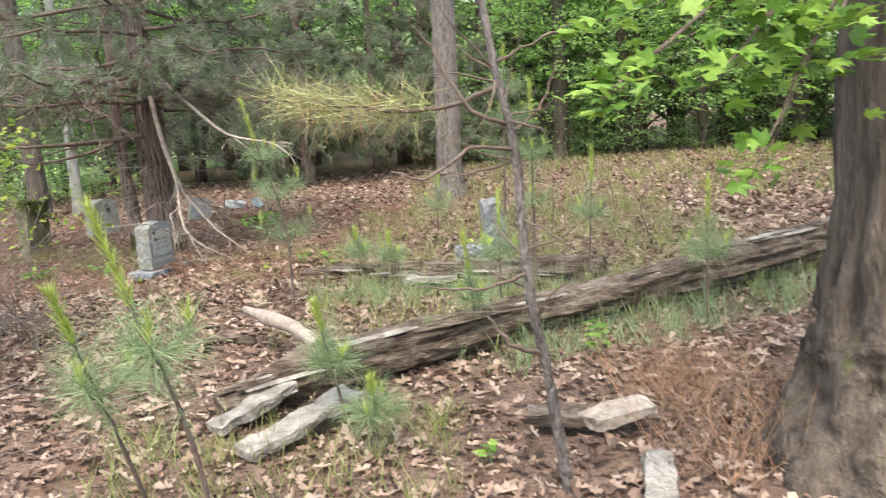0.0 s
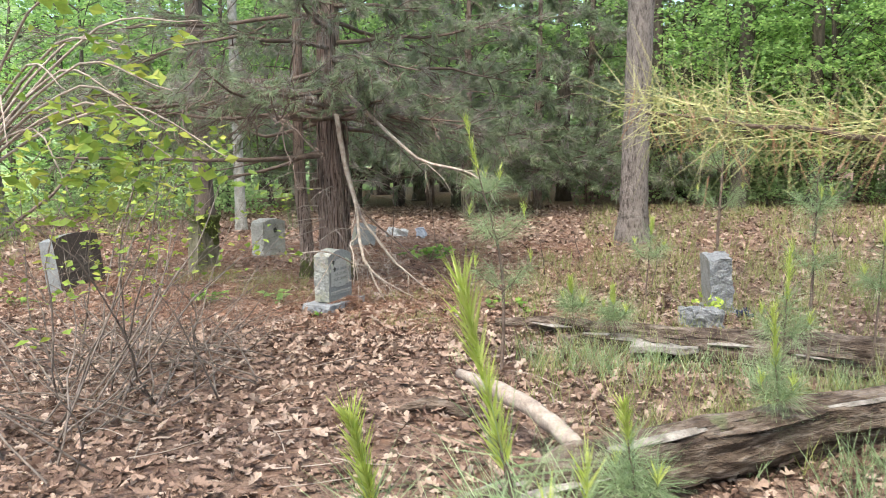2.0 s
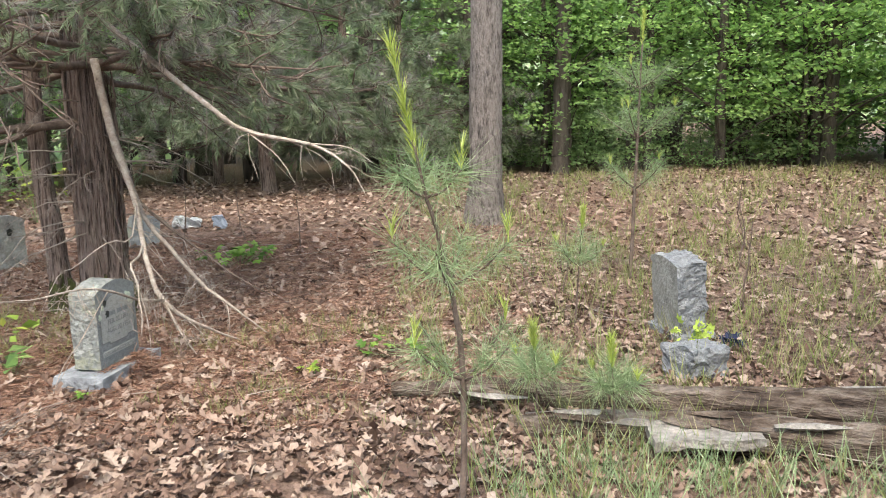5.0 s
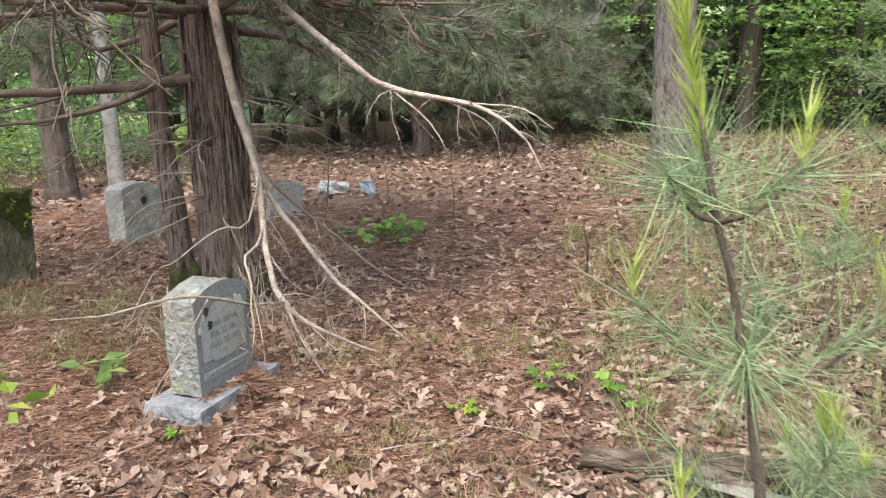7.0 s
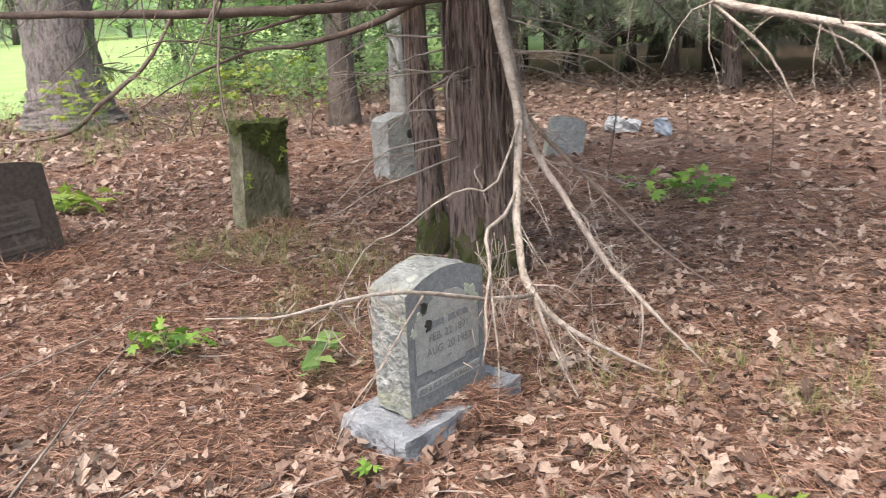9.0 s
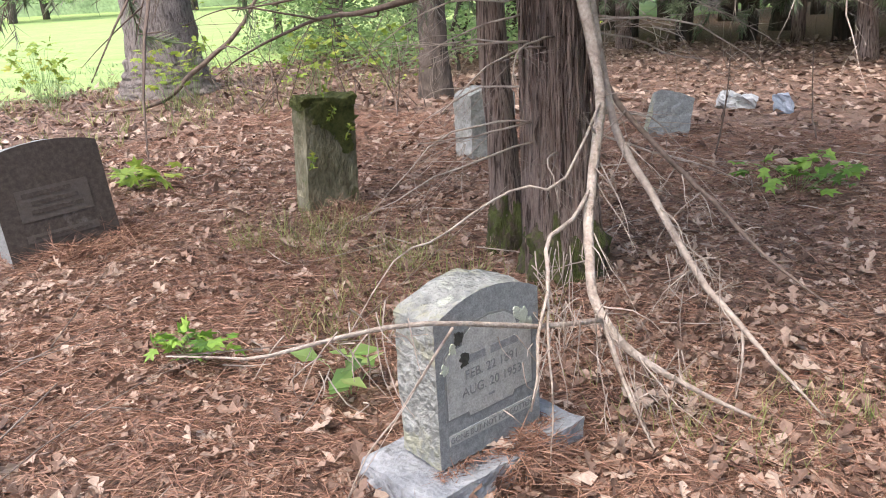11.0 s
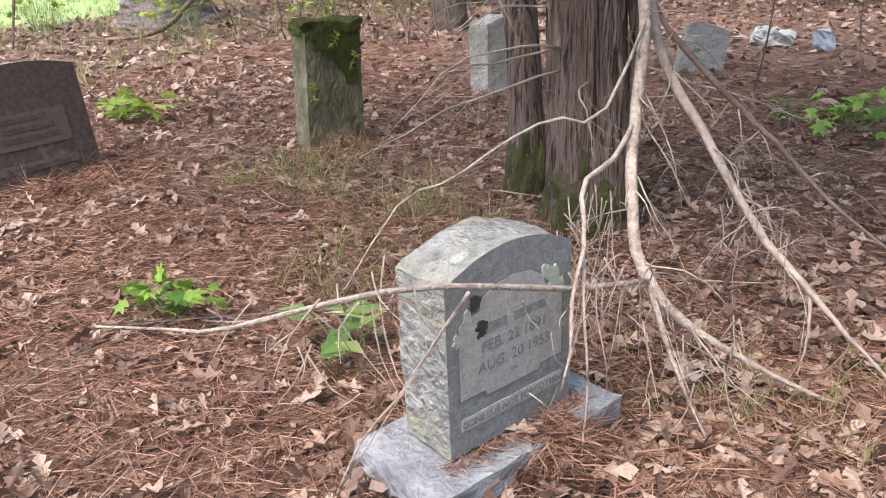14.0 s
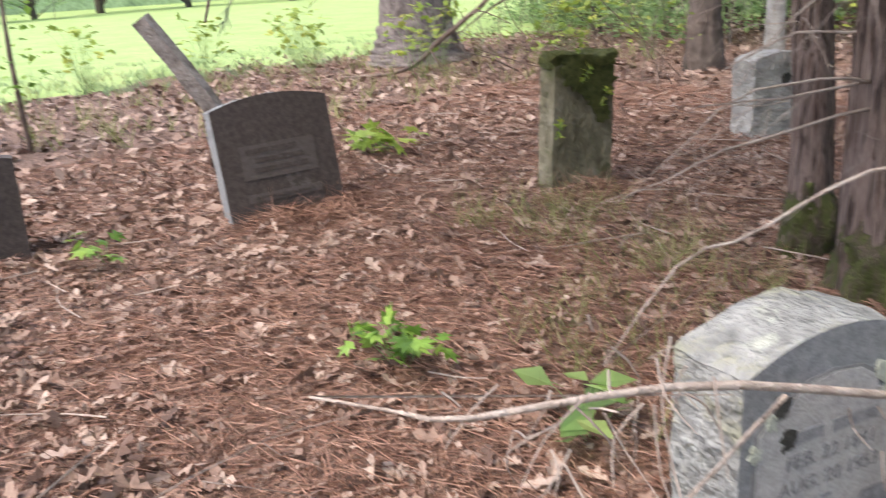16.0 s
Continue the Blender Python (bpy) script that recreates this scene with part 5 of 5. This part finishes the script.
spray(lean, "leaves", ends, 4, (0.045, 0.085), BROAD_V, BROAD_F, LEAF_YELLOW, 0.6, 0.06, "yellow-green oval leaves")


# ---------------------------------------------------------------- low plants
def herb(loc, r, n, size, label, mat=LEAF, tall=0.12, tv=STAR_V, tf=STAR_F):
    x, y, _ = loc
    t = thing("seedling_plant", loc, label, "plant", "low green plants")
    pts, st = [], []
    for i in range(n):
        a, R = rng.uniform(0, 6.28), r * math.sqrt(rng.random())
        q = (x + math.cos(a) * R, y + math.sin(a) * R, tall * rng.uniform(0.4, 1.1))
        pts.append(q)
        st.append(tube_vf([(x + math.cos(a) * R * .2, y + math.sin(a) * R * .2, -0.01), (x + math.cos(a) * R * .6, y + math.sin(a) * R * .6, q[2] * .8), q], [0.002, 0.0016, 0.001], 4, 5))
    if n < 30:
        for v, f in st:
            part("stem", mesh_of("stem", v, f, LEAF_DARK), t)
    else:
        v, f = join(st)
        tagged(part("stem_mass", mesh_of("stem_mass", v, f, LEAF_DARK), t), kind="stuff")
    spray(t, "leaves", pts, 2, size, tv, tf, mat, 0.35, 0.012, "fresh green leaves")


herb((-7.2, 10.9, 0), 0.30, 12, (0.12, 0.2), "bright green seedling leaves in the pine straw", LEAF_YELLOW, 0.16)
herb((-4.42, 8.82, 0), 0.19, 18, (0.055, 0.095), "cluster of green oak seedlings beside a hollow", LEAF, 0.12)
herb((-3.70, 8.88, 0), 0.15, 7, (0.09, 0.13), "small seedling with green pleated leaves by the headstone", LEAF_WOOD, 0.14, BROAD_V, BROAD_F)
herb((-2.79, 12.4, 0), 0.42, 26, (0.08, 0.13), "patch of green seedlings on the forest floor", LEAF, 0.16)
herb((-1.55, 8.79, 0), 0.10, 6, (0.06, 0.1), "small green seedling among oak leaves", LEAF, 0.12)
herb((-1.86, 8.44, 0), 0.07, 4, (0.05, 0.08), "small yellow-green seedling among oak leaves", LEAF_YELLOW, 0.06)
herb((-1.2, 8.6, 0), 0.12, 6, (0.05, 0.09), "small green seedling among oak leaves", LEAF, 0.12)
herb((-6.35, 8.55, 0), 0.16, 6, (0.07, 0.11), "pale green seedling by the dark headstone", LEAF, 0.1)
herb((-3.1, 8.25, 0), 0.05, 2, (0.05, 0.07), "single green seedling in the leaves", LEAF, 0.05)
herb((0.15, 3.35, 0), 0.05, 3, (0.05, 0.07), "single green seedling in the leaves", LEAF, 0.05)
herb((0.9, 4.75, 0), 0.12, 6, (0.06, 0.1), "bright green seedling before the log", LEAF, 0.2)
for x, y in ((-10.6, 14.0), (-10.9, 14.6), (-9.5, 15.5), (-12.6, 13.6), (-8.6, 14.6), (-9.0, 16.6), (-6.4, 17.0), (-13.5, 12.5), (-14.0, 11.0), (-13.8, 14.2)):
    herb((x, y, 0), 0.45, 30, (0.09, 0.14), "yellow-green saplings at the edge of the field", LEAF_YELLOW, 0.8)
for x, y, h in ((-10.0, 9.2, 1.7), (-10.6, 8.4, 1.5), (-9.6, 8.0, 1.6)):
    t = thing("leafy_sapling", (x, y, 0), "thin sapling with sparse bright leaves near the field", "sapling")
    trunk_part(t, [(x, y, -.05), (x + .05, y, h * .5), (x, y + .05, h)], [0.025, 0.018, 0.005], DARK_TWIG, 7, 14, 0.1, crook=0.02)
    spray(t, "leaves", [(x + rng.normal() * .25, y + rng.normal() * .25, rng.uniform(0.4, h)) for _ in range(40)], 4, (0.06, 0.1), BROAD_V, BROAD_F, LEAF, 0.6, 0.06)


def grass(n, box, L, w, mat, name, label, spread=0.5):
    m = max(1, n // 7)
    c = bed(m, *box)
    p = np.repeat(c, 7, axis=0) + rng.normal(size=(m * 7, 3)) * (0.03, 0.03, 0)
    d = unit(len(p)) * spread + np.array((0, 0, 1.0))
    v, f = blades(p, d, rng.uniform(L * .4, L, len(p)), w, BLADE_V, BLADE_F)
    solid(name, mesh_of(name, v, f, mat), label, "grass", kind="stuff")


grass(5600, (-1.2, 3.2, 5.4, 12.5), 0.32, 0.005, GRASS, "grass", "sparse dry green grass in the clearing")
grass(4200, (-0.6, 10, 11.5, 22.5), 0.40, 0.009, GRASS, "grass", "tall dry green weeds across the clearing", 0.6)
grass(650, (0.85, 1.7, 2.9, 4.4), 0.5, 0.003, RED_GRASS, "dry_grass", "rusty dry grass beside the oak", 0.75)
grass(900, (-1.7, 0.0, 3.0, 4.0), 0.2, 0.005, GRASS, "grass", "green grass tufts at the rotten log", 0.6)
grass(500, (-4.4, -3.3, 9.0, 10.2), 0.25, 0.003, GRASS, "grass", "thin weeds round the cedar's foot", 0.7)
grass(420, (-5.4, -4.2, 9.9, 10.6), 0.3, 0.003, GRASS, "grass", "thin weeds before the mossy headstone", 0.7)
grass(1600, (-15.5, -8.5, 9, 17), 0.3, 0.009, GRASS, "grass", "weeds along the field's edge", 0.7)
grass(5000, (-18, -13.2, 4, 24), 0.22, 0.014, NEEDLE, "grass", "bright grass along the field's edge", 0.7)


def grass_strip(a, b, n, half, L, w, mat, name, label):
    """Tufts scattered along a line on the ground."""
    a, b = np.array(a), np.array(b)
    m = n // 9
    c = np.zeros((m, 3))
    c[:, :2] = a + (b - a) * rng.random(m)[:, None] + rng.normal(size=(m, 2)) * half
    p = np.repeat(c, 9, axis=0) + rng.normal(size=(m * 9, 3)) * (0.035, 0.035, 0)
    d = unit(len(p)) * 0.6 + np.array((0, 0, 1.0))
    v, f = blades(p, d, rng.uniform(L * .35, L, len(p)), w, BLADE_V, BLADE_F)
    solid(name, mesh_of(name, v, f, mat), label, "grass", kind="stuff")


grass_strip((-0.3, 5.1), (3.6, 7.3), 2600, 0.20, 0.34, 0.005, GRASS, "grass", "green weeds growing along the rotten log")
grass_strip((0.2, 4.6), (3.4, 6.2), 1300, 0.16, 0.30, 0.004, NEEDLE, "grass", "soft green weeds before the rotten log")
grass_strip((-1.1, 6.9), (1.6, 6.3), 1500, 0.22, 0.26, 0.004, NEEDLE, "grass", "soft green weeds before the thin log")
grass_strip((-2.6, 9.2), (-1.0, 9.4), 900, 0.25, 0.14, 0.003, GRASS, "grass", "low thin weeds in the oak leaves")
grass_strip((-2.5, 8.2), (-1.3, 7.7), 500, 0.25, 0.12, 0.003, GRASS, "grass", "low thin weeds in the oak leaves")
# bare upright twigs on the forest floor
for i, (x, y, h) in enumerate(((-3.51, 13.14, 1.3), (-2.9, 14.0, 1.0), (-2.2, 13.3, 0.9), (-1.1, 11.0, 0.5), (-0.6, 12.2, 0.6), (1.3, 9.5, 0.7), (2.2, 8.4, 0.9), (1.9, 10.8, 0.8), (0.1, 10.2, 0.7), (3.0, 9.6, 1.0), (2.6, 12, 0.9))):
    t = thing("bare_seedling", (x, y, 0), "thin bare twig standing in the leaf litter", "twig", "bare twigs")
    v, f, _ = twig_set((x, y, -0.02), (x + rng.normal() * .08, y + rng.normal() * .08, h), 0.009, 5, h * .25, i, 2, -0.2)
    part("twig", mesh_of("twig", v, f, DARK_TWIG, True), t)
dead_branch("dead_branch", [(-11.53, 13.44, 0.02), (-11.05, 13.75, 0.03), (-10.75, 14.05, 0.14), (-10.5, 14.35, 0.46), (-10.2, 14.7, 0.78), (-10.0, 14.96, 1.15), (-9.85, 15.3, 1.7)],
            [0.012, 0.022, 0.03, 0.032, 0.03, 0.026, 0.015], "brown dead limb leaning by the old pine's foot",
            [([(-10.6, 14.2, 0.3), (-10.35, 14.15, 0.12), (-10.2, 14.2, 0.02)], [0.012, 0.008, 0.004]), ([(-10.3, 14.6, 0.7), (-9.9, 14.5, 0.75), (-9.5, 14.55, 0.6)], [0.011, 0.008, 0.003])], mat=DARK_TWIG, crook=0.02)
# fallen twigs
fallen = []
for i in range(170):
    p = np.array((rng.uniform(-8, 2), rng.uniform(4, 14), 0.025))
    a, L = rng.uniform(0, 6.28), rng.uniform(0.12, 0.5)
    q = p + np.array((math.cos(a) * L, math.sin(a) * L, rng.uniform(-.01, .03)))
    fallen.append(tube_vf([p, (p + q) / 2 + rng.normal(size=3) * (L * .06, L * .06, 0.005), q], [0.004, 0.003, 0.0015], 4, 6))
v, f = join(fallen)
solid("fallen_twigs", mesh_of("fallen_twigs", v, f, TWIG), "scattered fallen twigs on the litter", "twigs", kind="stuff")
